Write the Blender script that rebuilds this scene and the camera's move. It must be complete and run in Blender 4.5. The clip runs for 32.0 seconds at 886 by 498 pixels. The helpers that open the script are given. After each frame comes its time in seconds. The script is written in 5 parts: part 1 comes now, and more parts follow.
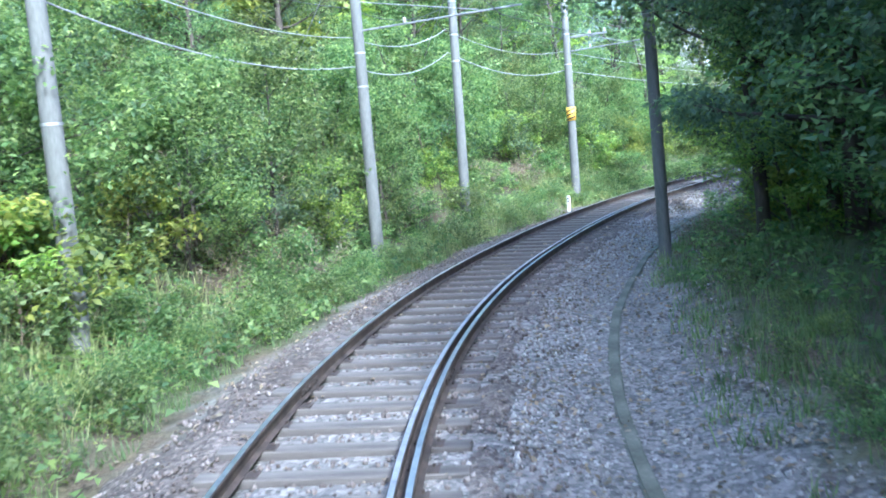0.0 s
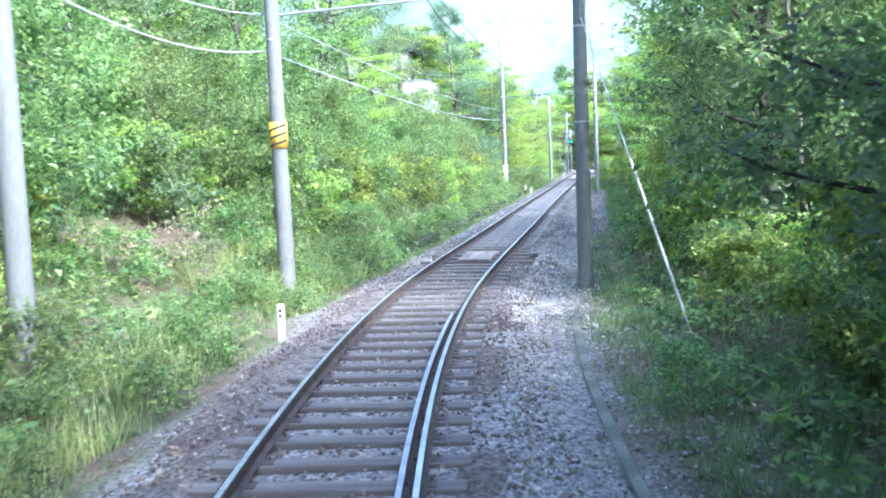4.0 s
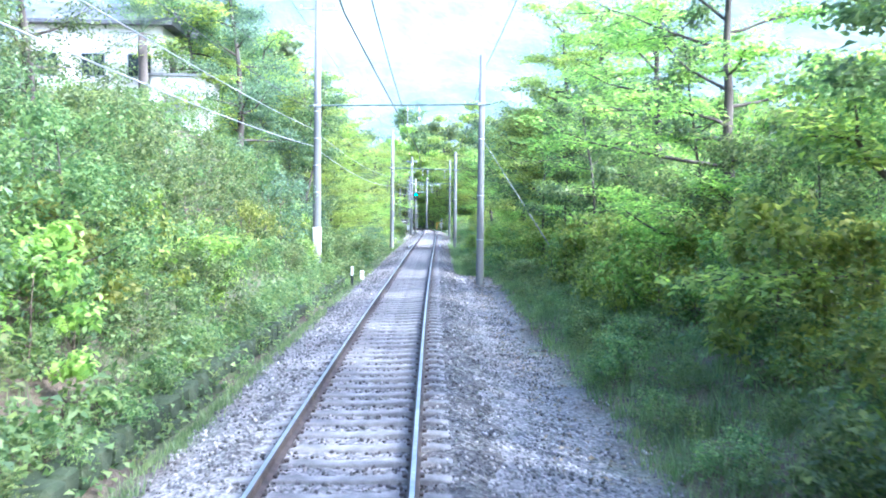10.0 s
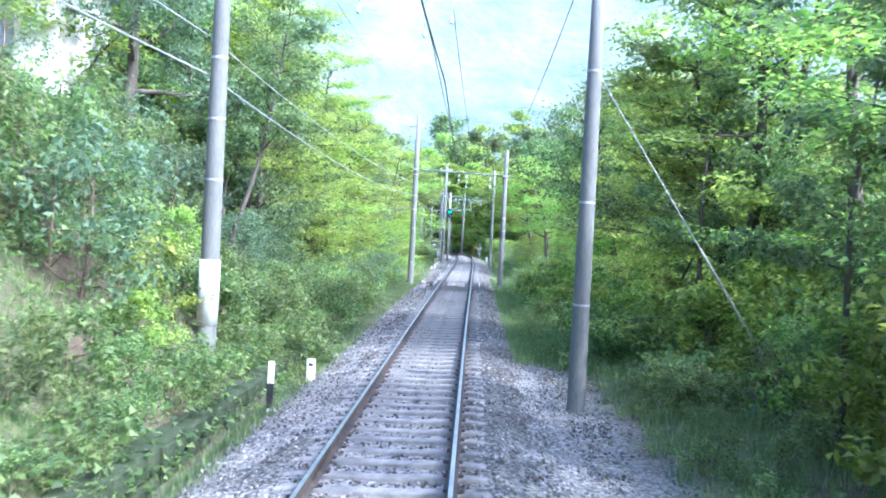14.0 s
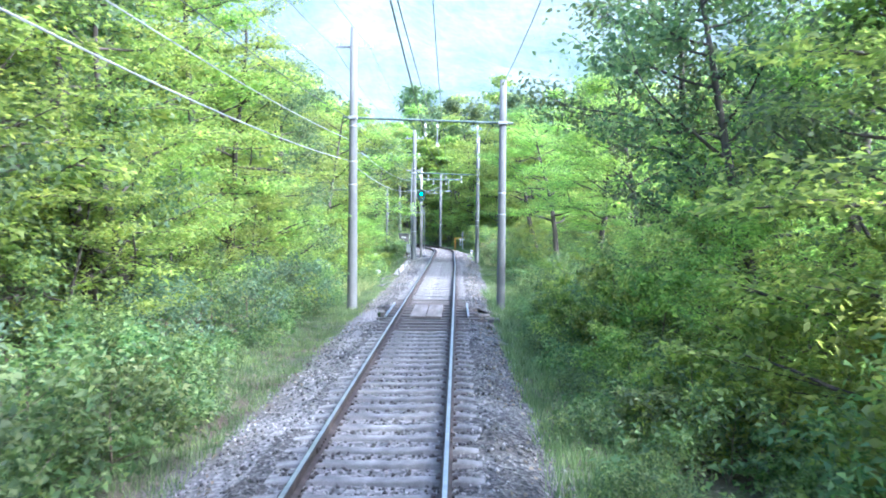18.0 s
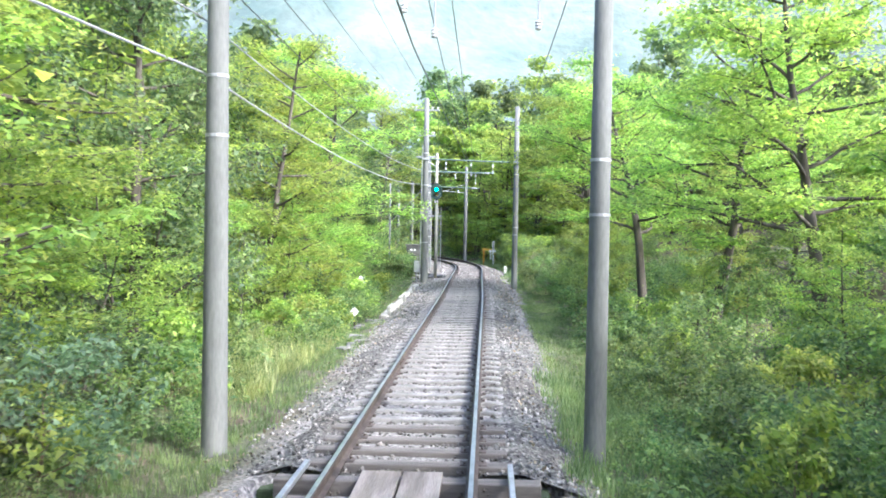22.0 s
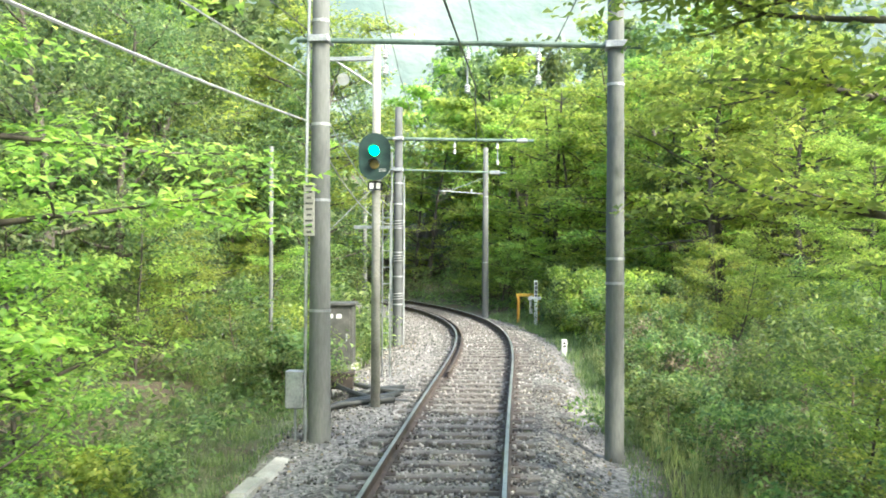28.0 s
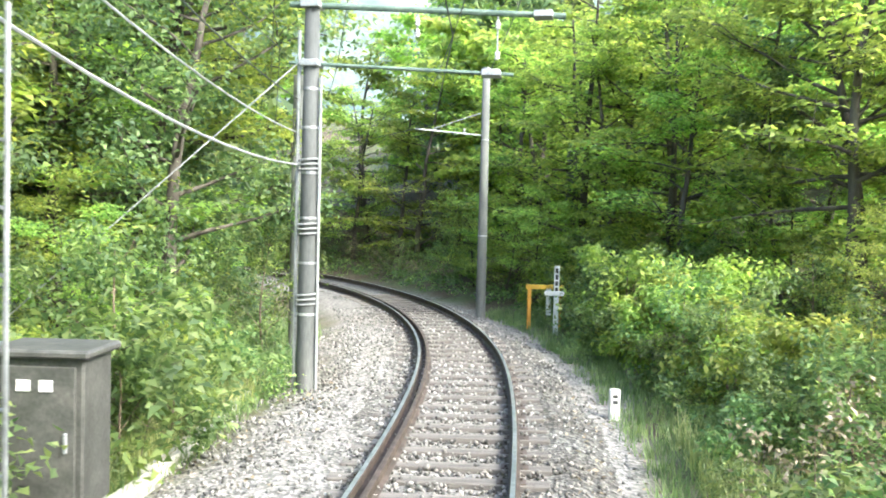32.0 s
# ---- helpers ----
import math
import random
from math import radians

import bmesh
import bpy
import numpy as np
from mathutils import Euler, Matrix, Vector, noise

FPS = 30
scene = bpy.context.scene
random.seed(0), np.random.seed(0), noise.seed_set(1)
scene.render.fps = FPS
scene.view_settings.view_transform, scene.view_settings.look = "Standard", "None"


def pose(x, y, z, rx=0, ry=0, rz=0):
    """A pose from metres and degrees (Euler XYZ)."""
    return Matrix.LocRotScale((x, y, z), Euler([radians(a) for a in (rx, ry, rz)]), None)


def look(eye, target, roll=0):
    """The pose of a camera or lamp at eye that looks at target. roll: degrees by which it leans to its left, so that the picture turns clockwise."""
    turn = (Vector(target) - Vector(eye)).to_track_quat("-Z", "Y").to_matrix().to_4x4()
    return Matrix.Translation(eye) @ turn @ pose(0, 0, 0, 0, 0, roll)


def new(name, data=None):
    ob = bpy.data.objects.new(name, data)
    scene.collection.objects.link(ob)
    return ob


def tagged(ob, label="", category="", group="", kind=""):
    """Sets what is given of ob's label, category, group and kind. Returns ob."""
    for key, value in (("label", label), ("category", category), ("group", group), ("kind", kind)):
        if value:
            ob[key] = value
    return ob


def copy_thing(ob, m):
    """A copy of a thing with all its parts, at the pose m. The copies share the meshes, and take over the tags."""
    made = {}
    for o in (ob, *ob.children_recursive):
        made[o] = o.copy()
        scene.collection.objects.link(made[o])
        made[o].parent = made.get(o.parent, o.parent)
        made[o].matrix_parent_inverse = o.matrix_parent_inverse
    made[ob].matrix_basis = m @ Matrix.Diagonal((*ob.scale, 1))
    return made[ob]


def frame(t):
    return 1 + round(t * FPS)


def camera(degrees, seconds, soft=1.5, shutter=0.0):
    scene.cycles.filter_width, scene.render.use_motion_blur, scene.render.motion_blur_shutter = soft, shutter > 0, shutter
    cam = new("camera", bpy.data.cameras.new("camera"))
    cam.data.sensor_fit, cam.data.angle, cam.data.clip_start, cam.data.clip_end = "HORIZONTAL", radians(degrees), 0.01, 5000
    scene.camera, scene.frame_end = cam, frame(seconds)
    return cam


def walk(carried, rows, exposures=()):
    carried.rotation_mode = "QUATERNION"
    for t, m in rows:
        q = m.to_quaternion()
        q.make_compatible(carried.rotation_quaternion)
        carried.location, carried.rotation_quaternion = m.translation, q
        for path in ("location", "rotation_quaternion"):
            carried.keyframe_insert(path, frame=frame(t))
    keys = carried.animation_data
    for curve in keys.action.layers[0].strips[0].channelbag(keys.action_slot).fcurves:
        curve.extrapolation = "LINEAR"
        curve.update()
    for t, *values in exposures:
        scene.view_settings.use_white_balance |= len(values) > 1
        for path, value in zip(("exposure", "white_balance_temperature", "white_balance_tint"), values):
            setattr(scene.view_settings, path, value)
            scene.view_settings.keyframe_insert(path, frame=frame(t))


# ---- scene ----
SOFT, SHUTTER = 1.8, 0.25
EXPOSURES = [(0.0, 2.6, 4700.0, 7.0), (2.0, 2.7, 4750.0, 5.0), (4.5, 3.0, 4900.0, 12.0), (7.0, 3.05, 4850.0, 15.0), (9.0, 3.0, 4750.0, 16.0), (12.0, 2.72, 4750.0, 15.0), (14.5, 2.6, 4800.0, 15.0), (19.5, 2.6, 4850.0, 15.0), (21.0, 2.5, 5150.0, 15.0), (22.0, 2.4, 5500.0, 12.0), (25.5, 2.5, 6000.0, 6.0), (28.0, 2.35, 6150.0, 1.0), (30.5, 2.5, 6050.0, 0.0), (32.0, 2.55, 5900.0, 3.0)]
cam = camera(52.94, 32.0, soft=SOFT, shutter=SHUTTER)
# seconds, eye x y z, pitch, roll, yaw
ROWS = [
    (0.0, 0.704, 0.623, 2.709, -6.51, 4.73, 34.57),
    (0.5, -0.616, 2.201, 2.761, -6.11, 4.52, 32.94),
    (1.0, -1.847, 3.837, 2.784, -6.13, 4.33, 29.84),
    (1.5, -2.977, 5.532, 2.825, -6.14, 5.05, 26.83),
    (2.0, -4.035, 7.261, 2.830, -6.60, 4.63, 22.38),
    (2.5, -4.951, 9.069, 2.885, -6.68, 4.41, 20.37),
    (3.0, -5.822, 10.918, 2.891, -6.49, 3.89, 17.85),
    (3.5, -6.544, 12.863, 2.931, -5.48, 2.84, 15.61),
    (4.0, -7.246, 14.860, 2.940, -5.70, 2.35, 13.37),
    (4.5, -7.849, 16.950, 2.957, -3.61, 2.01, 11.68),
    (5.0, -8.408, 19.125, 2.976, -3.74, 2.07, 10.33),
    (5.5, -8.923, 21.383, 2.995, -4.02, 2.21, 9.29),
    (6.0, -9.388, 23.721, 3.015, -4.29, 2.35, 8.10),
    (6.5, -9.790, 26.138, 3.035, -4.42, 2.41, 6.52),
    (7.0, -10.150, 28.622, 3.064, -4.89, 1.88, 6.02),
    (7.5, -10.420, 31.164, 3.100, -3.98, 1.99, 4.01),
    (8.0, -10.620, 33.749, 3.099, -4.19, 1.16, 2.78),
    (8.5, -10.780, 36.366, 3.125, -2.62, -0.25, 2.11),
    (9.0, -10.913, 38.991, 3.134, -3.79, -1.31, 2.68),
    (9.5, -11.069, 41.612, 3.135, -2.22, -1.62, 2.19),
    (10.0, -11.210, 44.225, 3.145, -2.48, -0.63, 2.75),
    (10.5, -11.399, 46.827, 3.139, -1.65, 0.25, 3.86),
    (11.0, -11.563, 49.423, 3.145, -1.34, 0.31, 4.00),
    (11.5, -11.739, 52.015, 3.146, -0.90, -0.17, 4.27),
    (12.0, -11.907, 54.605, 3.162, -0.50, -0.76, 4.51),
    (12.5, -12.070, 57.191, 3.159, -0.24, -1.22, 4.72),
    (13.0, -12.242, 59.770, 3.170, -0.36, -1.64, 4.91),
    (13.5, -12.382, 62.338, 3.136, -0.69, -1.75, 5.12),
    (14.0, -12.532, 64.886, 3.140, -1.16, -3.08, 5.09),
    (14.5, -12.671, 67.410, 3.133, -1.58, -1.59, 5.16),
    (15.0, -12.812, 69.904, 3.125, -2.04, -1.56, 5.23),
    (15.5, -12.949, 72.362, 3.117, -3.04, -1.51, 5.43),
    (16.0, -13.083, 74.784, 3.110, -4.05, -1.46, 5.64),
    (16.5, -13.213, 77.167, 3.102, -4.51, -1.44, 5.73),
    (17.0, -13.327, 79.517, 3.116, -3.52, -1.25, 5.72),
    (17.5, -13.460, 81.835, 3.101, -2.32, -0.61, 3.93),
    (18.0, -13.577, 84.133, 3.107, -1.88, -0.56, 3.82),
    (18.5, -13.697, 86.418, 3.120, -1.90, -0.58, 5.04),
    (19.0, -13.802, 88.697, 3.132, -2.69, -1.01, 5.62),
    (19.5, -13.922, 90.972, 3.144, -2.68, -1.22, 5.61),
    (20.0, -14.022, 93.242, 3.148, -1.67, -1.15, 5.91),
    (20.5, -14.135, 95.493, 3.152, -1.24, -0.96, 6.05),
    (21.0, -14.257, 97.709, 3.153, -1.47, -1.05, 6.05),
    (21.5, -14.339, 99.874, 3.126, -1.51, -0.94, 6.36),
    (22.0, -14.453, 101.970, 3.143, -1.55, -0.96, 5.74),
    (22.5, -14.550, 103.993, 3.150, -1.64, -0.91, 5.83),
    (23.0, -14.647, 105.940, 3.175, -1.95, -0.71, 6.75),
    (23.5, -14.797, 109.182, 3.163, -1.66, -0.35, 7.11),
    (24.0, -15.092, 115.086, 3.167, -1.42, -0.88, 6.92),
    (24.5, -15.327, 119.600, 3.154, -1.65, -0.51, 7.36),
    (25.0, -15.405, 121.371, 3.176, -2.35, -0.66, 6.80),
    (25.5, -15.476, 123.100, 3.165, -1.75, -0.35, 7.02),
    (26.0, -15.566, 124.787, 3.167, -1.50, -0.30, 7.21),
    (26.5, -15.654, 126.437, 3.168, -0.95, -0.19, 7.65),
    (27.0, -15.741, 128.049, 3.169, -0.39, -0.07, 8.10),
    (27.5, -15.826, 129.626, 3.171, -0.14, -0.02, 8.32),
    (28.0, -15.905, 131.169, 3.195, 0.05, -0.23, 8.13),
    (28.5, -15.977, 132.685, 3.198, 0.15, -0.35, 7.55),
    (29.0, -16.066, 134.179, 3.196, 0.03, -0.50, 7.31),
    (29.5, -16.161, 135.655, 3.198, -0.13, -0.33, 7.29),
    (30.0, -16.251, 137.120, 3.205, -0.22, -0.26, 7.34),
    (30.5, -16.328, 138.586, 3.212, -0.30, -0.24, 7.57),
    (31.0, -16.420, 140.067, 3.191, -0.39, -0.76, 7.70),
    (31.5, -16.510, 141.573, 3.189, -0.60, -1.01, 8.64),
    (32.0, -16.619, 143.107, 3.180, -2.05, -1.39, 8.88),
]
walk(cam, [(t, pose(x, y, z, 90 + pitch, roll, yaw)) for t, x, y, z, pitch, roll, yaw in ROWS], EXPOSURES)

# ---- light: a clear late afternoon, the sun to the right of the line and a little behind ----
SUN_YAW, SUN_UP = -120.0, 40.0           # degrees anticlockwise from +y, degrees above the horizon
world = bpy.data.worlds.new("sky")
scene.world = world
world.use_nodes = True
wn = world.node_tree.nodes
sky = wn.new("ShaderNodeTexSky")
sky.sky_type, sky.sun_disc = "NISHITA", False
sky.sun_elevation, sky.sun_rotation = radians(SUN_UP), radians(-SUN_YAW)
sky.air_density, sky.dust_density = 1.0, 5.0
wn["Background"].inputs["Strength"].default_value = 0.15
world.node_tree.links.new(sky.outputs[0], wn["Background"].inputs[0])
sun = new("sun", bpy.data.lights.new("sun", "SUN"))
sun.data.energy, sun.data.angle, sun.data.color = 1.4, radians(0.6), (1.0, 0.93, 0.8)
a, e = radians(SUN_YAW), radians(SUN_UP)
sun_way = Vector((-math.sin(a) * math.cos(e), math.cos(a) * math.cos(e), math.sin(e)))
sun.matrix_world = look(sun_way * 300, (0, 0, 0))

# ---- materials ----


def material(name, rough=0.8, metal=0.0):
    m = bpy.data.materials.new(name)
    m.use_nodes = True
    bsdf = m.node_tree.nodes["Principled BSDF"]
    bsdf.inputs["Roughness"].default_value = rough
    bsdf.inputs["Metallic"].default_value = metal
    return m, m.node_tree.nodes, m.node_tree.links, bsdf


def noise_at(nodes, links, scale, detail=4.0, stretch=None, coord="Object"):
    tc = nodes.new("ShaderNodeTexCoord")
    n = nodes.new("ShaderNodeTexNoise")
    n.inputs["Scale"].default_value, n.inputs["Detail"].default_value = scale, detail
    if stretch:
        mp = nodes.new("ShaderNodeMapping")
        mp.inputs["Scale"].default_value = stretch
        links.new(tc.outputs[coord], mp.inputs[0])
        links.new(mp.outputs[0], n.inputs["Vector"])
    else:
        links.new(tc.outputs[coord], n.inputs["Vector"])
    return n.outputs["Fac"]


def ramp(nodes, links, fac, stops):
    r = nodes.new("ShaderNodeValToRGB")
    el = r.color_ramp.elements
    while len(el) < len(stops):
        el.new(0.5)
    for k, (pos, col) in zip(el, stops):
        k.position, k.color = pos, (*col, 1)
    links.new(fac, r.inputs[0])
    return r.outputs[0]


def blend(nodes, links, fac, a, b, mode="MIX"):
    n = nodes.new("ShaderNodeMix")
    n.data_type, n.blend_type = "RGBA", mode
    for socket, value in ((n.inputs[0], fac), (n.inputs[6], a), (n.inputs[7], b)):
        if isinstance(value, (int, float)):
            socket.default_value = value
        elif isinstance(value, tuple):
            socket.default_value = (*value, 1)
        else:
            links.new(value, socket)
    return n.outputs[2]


def bumped(nodes, links, bsdf, height, strength=0.4, distance=0.02):
    b = nodes.new("ShaderNodeBump")
    b.inputs["Strength"].default_value, b.inputs["Distance"].default_value = strength, distance
    links.new(height, b.inputs["Height"])
    links.new(b.outputs[0], bsdf.inputs["Normal"])


def surface(name, dark, mid, light, scale, rough=0.8, metal=0.0, fine=8.0, bump=0.4, depth=0.01, stretch=None):
    """Two scales of tone: broad stains and a fine grain, with relief from the grain."""
    m, n, k, bsdf = material(name, rough, metal)
    broad = ramp(n, k, noise_at(n, k, scale, 5, stretch), [(0.3, dark), (0.5, mid), (0.7, light)])
    grain_fac = noise_at(n, k, scale * fine, 6, stretch)
    grain = ramp(n, k, grain_fac, [(0.3, (0.6, 0.6, 0.6)), (0.7, (1.0, 1.0, 1.0))])
    k.new(blend(n, k, 0.7, broad, grain, "MULTIPLY"), bsdf.inputs["Base Color"])
    if bump:
        bumped(n, k, bsdf, grain_fac, bump, depth)
    return m


def leafy(name, dark, mid, light, through_light=0.45, rough=0.6, rich=0.86):
    """Foliage: each leaf its own tone, each plant a little off the next, light coming through."""
    m, n, k, bsdf = material(name, rough)
    geo, info = n.new("ShaderNodeNewGeometry"), n.new("ShaderNodeObjectInfo")
    tone = ramp(n, k, geo.outputs["Random Per Island"], [(0.0, dark), (0.5, mid), (1.0, light)])
    hsv = n.new("ShaderNodeHueSaturation")
    mul = n.new("ShaderNodeMath")
    mul.operation, mul.inputs[1].default_value, mul.inputs[2].default_value = "MULTIPLY_ADD", 0.05, 0.475
    k.new(info.outputs["Random"], mul.inputs[0])
    k.new(mul.outputs[0], hsv.inputs["Hue"])
    val = n.new("ShaderNodeMath")
    val.operation, val.inputs[1].default_value, val.inputs[2].default_value = "MULTIPLY_ADD", 0.5, 0.75
    k.new(info.outputs["Random"], val.inputs[0])
    k.new(val.outputs[0], hsv.inputs["Value"])
    hsv.inputs["Saturation"].default_value = rich
    clump = ramp(n, k, noise_at(n, k, 1.7, 2), [(0.36, (0.62, 0.68, 0.66)), (0.5, (0.95, 0.97, 0.95)), (0.64, (1.22, 1.18, 1.0))])
    k.new(blend(n, k, 1.0, tone, clump, "MULTIPLY"), hsv.inputs["Color"])
    k.new(hsv.outputs[0], bsdf.inputs["Base Color"])
    tr = n.new("ShaderNodeBsdfTranslucent")
    warm = blend(n, k, 1.0, hsv.outputs[0], (1.0, 1.0, 0.75), "MULTIPLY")
    k.new(blend(n, k, 1.0, warm, (1.9, 1.9, 1.9), "MULTIPLY"), tr.inputs[0])
    mix = n.new("ShaderNodeMixShader")
    mix.inputs[0].default_value = through_light
    k.new(bsdf.outputs[0], mix.inputs[1])
    k.new(tr.outputs[0], mix.inputs[2])
    k.new(mix.outputs[0], n["Material Output"].inputs[0])
    return m


def pebbly(name, stops, rough=0.9):
    m, n, k, bsdf = material(name, rough)
    geo = n.new("ShaderNodeNewGeometry")
    tone = ramp(n, k, geo.outputs["Random Per Island"], stops)
    patch = ramp(n, k, noise_at(n, k, 0.35, 4), [(0.35, (0.7, 0.66, 0.62)), (0.65, (1.0, 1.0, 1.0))])
    speck = ramp(n, k, noise_at(n, k, 45, 3), [(0.35, (0.7, 0.7, 0.7)), (0.65, (1.0, 1.0, 1.0))])
    k.new(blend(n, k, 1.0, blend(n, k, 1.0, tone, patch, "MULTIPLY"), speck, "MULTIPLY"), bsdf.inputs["Base Color"])
    return m


def glowing(name, colour, strength):
    m, n, k, bsdf = material(name, 0.2)
    bsdf.inputs["Base Color"].default_value = (*colour, 1)
    bsdf.inputs["Emission Color"].default_value = (*colour, 1)
    bsdf.inputs["Emission Strength"].default_value = strength
    return m


LEAF_MAPLE = leafy("maple_leaves", (0.13, 0.2, 0.05), (0.22, 0.3, 0.07), (0.34, 0.39, 0.11), 0.6, 0.6, 1.0)
LEAF_BROAD = leafy("broad_leaves", (0.062, 0.105, 0.048), (0.115, 0.17, 0.07), (0.2, 0.25, 0.1), 0.5, 0.55, 0.97)
LEAF_DARK = leafy("dark_leaves", (0.06, 0.1, 0.06), (0.1, 0.155, 0.085), (0.15, 0.21, 0.11), 0.45)
LEAF_BUSH = leafy("bush_leaves", (0.062, 0.11, 0.04), (0.124, 0.185, 0.062), (0.24, 0.3, 0.11), 0.5, 0.55, 0.97)
LEAF_DRY = leafy("dry_leaves", (0.11, 0.08, 0.05), (0.19, 0.145, 0.095), (0.31, 0.25, 0.18), 0.25, 0.7)
PALE_GRASS = leafy("pale_grass_blades", (0.16, 0.19, 0.06), (0.27, 0.29, 0.1), (0.38, 0.37, 0.17), 0.45)
# yellow-green leaf tone, lightened to stand in for sunlight on the shrubs
LEAF_BRIGHT = leafy("brightened_leaves", (0.12, 0.18, 0.04), (0.22, 0.285, 0.065), (0.36, 0.395, 0.12), 0.55, 0.55, 1.0)
GRASS = leafy("grass_blades", (0.075, 0.13, 0.035), (0.125, 0.19, 0.055), (0.2, 0.25, 0.095), 0.4)
BARK = surface("bark", (0.04, 0.034, 0.026), (0.085, 0.072, 0.058), (0.16, 0.14, 0.115), 3.0, 0.95, fine=9, bump=0.8, depth=0.03, stretch=(1, 1, 0.25))
TWIG = surface("twigs", (0.1, 0.07, 0.045), (0.19, 0.14, 0.1), (0.3, 0.24, 0.18), 4.0, 0.9)
CONCRETE = surface("pole_concrete", (0.1, 0.105, 0.1), (0.155, 0.16, 0.15), (0.22, 0.22, 0.205), 1.2, 0.85, fine=30, bump=0.25, stretch=(1, 1, 0.2))
MOSSY_CONCRETE = surface("mossy_concrete", (0.075, 0.085, 0.06), (0.125, 0.13, 0.1), (0.19, 0.19, 0.155), 1.5, 0.95, fine=16, bump=0.6)
# the pole concrete in a darker tone, for one pole
DARK_CONCRETE = surface("dark_pole_concrete", (0.06, 0.065, 0.065), (0.1, 0.105, 0.105), (0.17, 0.17, 0.165), 1.2, 0.85, fine=30, bump=0.25, stretch=(1, 1, 0.2))
WEATHERED = surface("weathered_concrete", (0.2, 0.19, 0.16), (0.33, 0.32, 0.28), (0.46, 0.44, 0.4), 1.5, 0.9, fine=20, bump=0.5)
MOSSY = surface("mossy_stone", (0.016, 0.028, 0.01), (0.036, 0.055, 0.02), (0.075, 0.09, 0.045), 1.6, 0.95, fine=14, bump=0.7, depth=0.03)
RUST = surface("rusty_steel", (0.045, 0.035, 0.03), (0.075, 0.058, 0.048), (0.12, 0.09, 0.075), 5.0, 0.75, 0.3, fine=10, bump=0.3)
POLISHED = surface("polished_rail", (0.4, 0.4, 0.39), (0.52, 0.52, 0.5), (0.64, 0.64, 0.62), 2.0, 0.38, 0.9, bump=0.0)
GALVANISED = surface("galvanised_steel", (0.3, 0.31, 0.32), (0.4, 0.41, 0.42), (0.5, 0.51, 0.52), 4.0, 0.5, 0.6)
GREEN_STEEL = surface("green_painted_steel", (0.06, 0.1, 0.08), (0.1, 0.15, 0.12), (0.16, 0.2, 0.17), 2.5, 0.6, 0.2)
WOOD = surface("sleeper_wood", (0.07, 0.061, 0.055), (0.125, 0.112, 0.102), (0.19, 0.172, 0.158), 3.0, 0.95, fine=10, bump=0.7, depth=0.015, stretch=(0.25, 3, 3))
BOARD = surface("bridge_boards", (0.13, 0.105, 0.088), (0.22, 0.187, 0.16), (0.32, 0.28, 0.25), 2.0, 0.85, fine=12, bump=0.5, stretch=(3, 0.3, 3))
PC_CONCRETE = surface("sleeper_concrete", (0.11, 0.105, 0.098), (0.2, 0.192, 0.18), (0.3, 0.29, 0.275), 4.0, 0.9, fine=12, bump=0.4)
WHITE = surface("white_paint", (0.55, 0.54, 0.5), (0.7, 0.7, 0.67), (0.8, 0.8, 0.78), 5.0, 0.6)
PLASTER = surface("house_plaster", (0.6, 0.58, 0.54), (0.74, 0.73, 0.7), (0.8, 0.8, 0.78), 0.6, 0.8)
ROOF_TILE = surface("roof_tiles", (0.06, 0.065, 0.07), (0.1, 0.105, 0.11), (0.16, 0.165, 0.17), 1.0, 0.6)
BLACK = surface("black_paint", (0.012, 0.014, 0.014), (0.02, 0.023, 0.022), (0.035, 0.038, 0.036), 6.0, 0.5)
CABINET_GREY = surface("cabinet_paint", (0.05, 0.05, 0.045), (0.085, 0.085, 0.078), (0.13, 0.125, 0.115), 4.0, 0.6, 0.2)
DARK_GREEN = surface("signal_board_paint", (0.01, 0.03, 0.026), (0.015, 0.042, 0.036), (0.025, 0.06, 0.05), 6.0, 0.8)
YELLOW = surface("yellow_paint", (0.5, 0.3, 0.03), (0.65, 0.4, 0.04), (0.75, 0.5, 0.07), 5.0, 0.6)
ORANGE = surface("orange_paint", (0.4, 0.17, 0.02), (0.55, 0.26, 0.03), (0.65, 0.34, 0.05), 5.0, 0.6)
INK = surface("dark_ink", (0.03, 0.03, 0.03), (0.05, 0.05, 0.05), (0.08, 0.08, 0.08), 8.0, 0.7)
WIRE = surface("wire_copper", (0.05, 0.055, 0.05), (0.09, 0.1, 0.09), (0.15, 0.16, 0.14), 3.0, 0.5, 0.5)
CABLE = surface("cable_sheath", (0.25, 0.26, 0.26), (0.34, 0.35, 0.35), (0.42, 0.43, 0.43), 3.0, 0.5)
PORCELAIN = surface("porcelain", (0.5, 0.5, 0.48), (0.62, 0.62, 0.6), (0.7, 0.7, 0.68), 8.0, 0.25)
# rust stain, plus the shadow band beside the rails put into the colour
STAINED_SHADED_STONES = pebbly("rust_and_shade_stones", [(0.0, (0.03, 0.025, 0.022)), (0.5, (0.07, 0.058, 0.05)), (0.9, (0.13, 0.11, 0.095)), (1.0, (0.22, 0.2, 0.18))])
DULL_STONES = pebbly("dull_stones", [(0.0, (0.045, 0.042, 0.038)), (0.45, (0.12, 0.112, 0.103)), (0.85, (0.22, 0.208, 0.195)), (1.0, (0.42, 0.4, 0.38))])
STONES = pebbly("ballast_stones", [(0.0, (0.07, 0.068, 0.064)), (0.4, (0.19, 0.186, 0.178)), (0.8, (0.32, 0.312, 0.3)), (1.0, (0.52, 0.5, 0.48))])
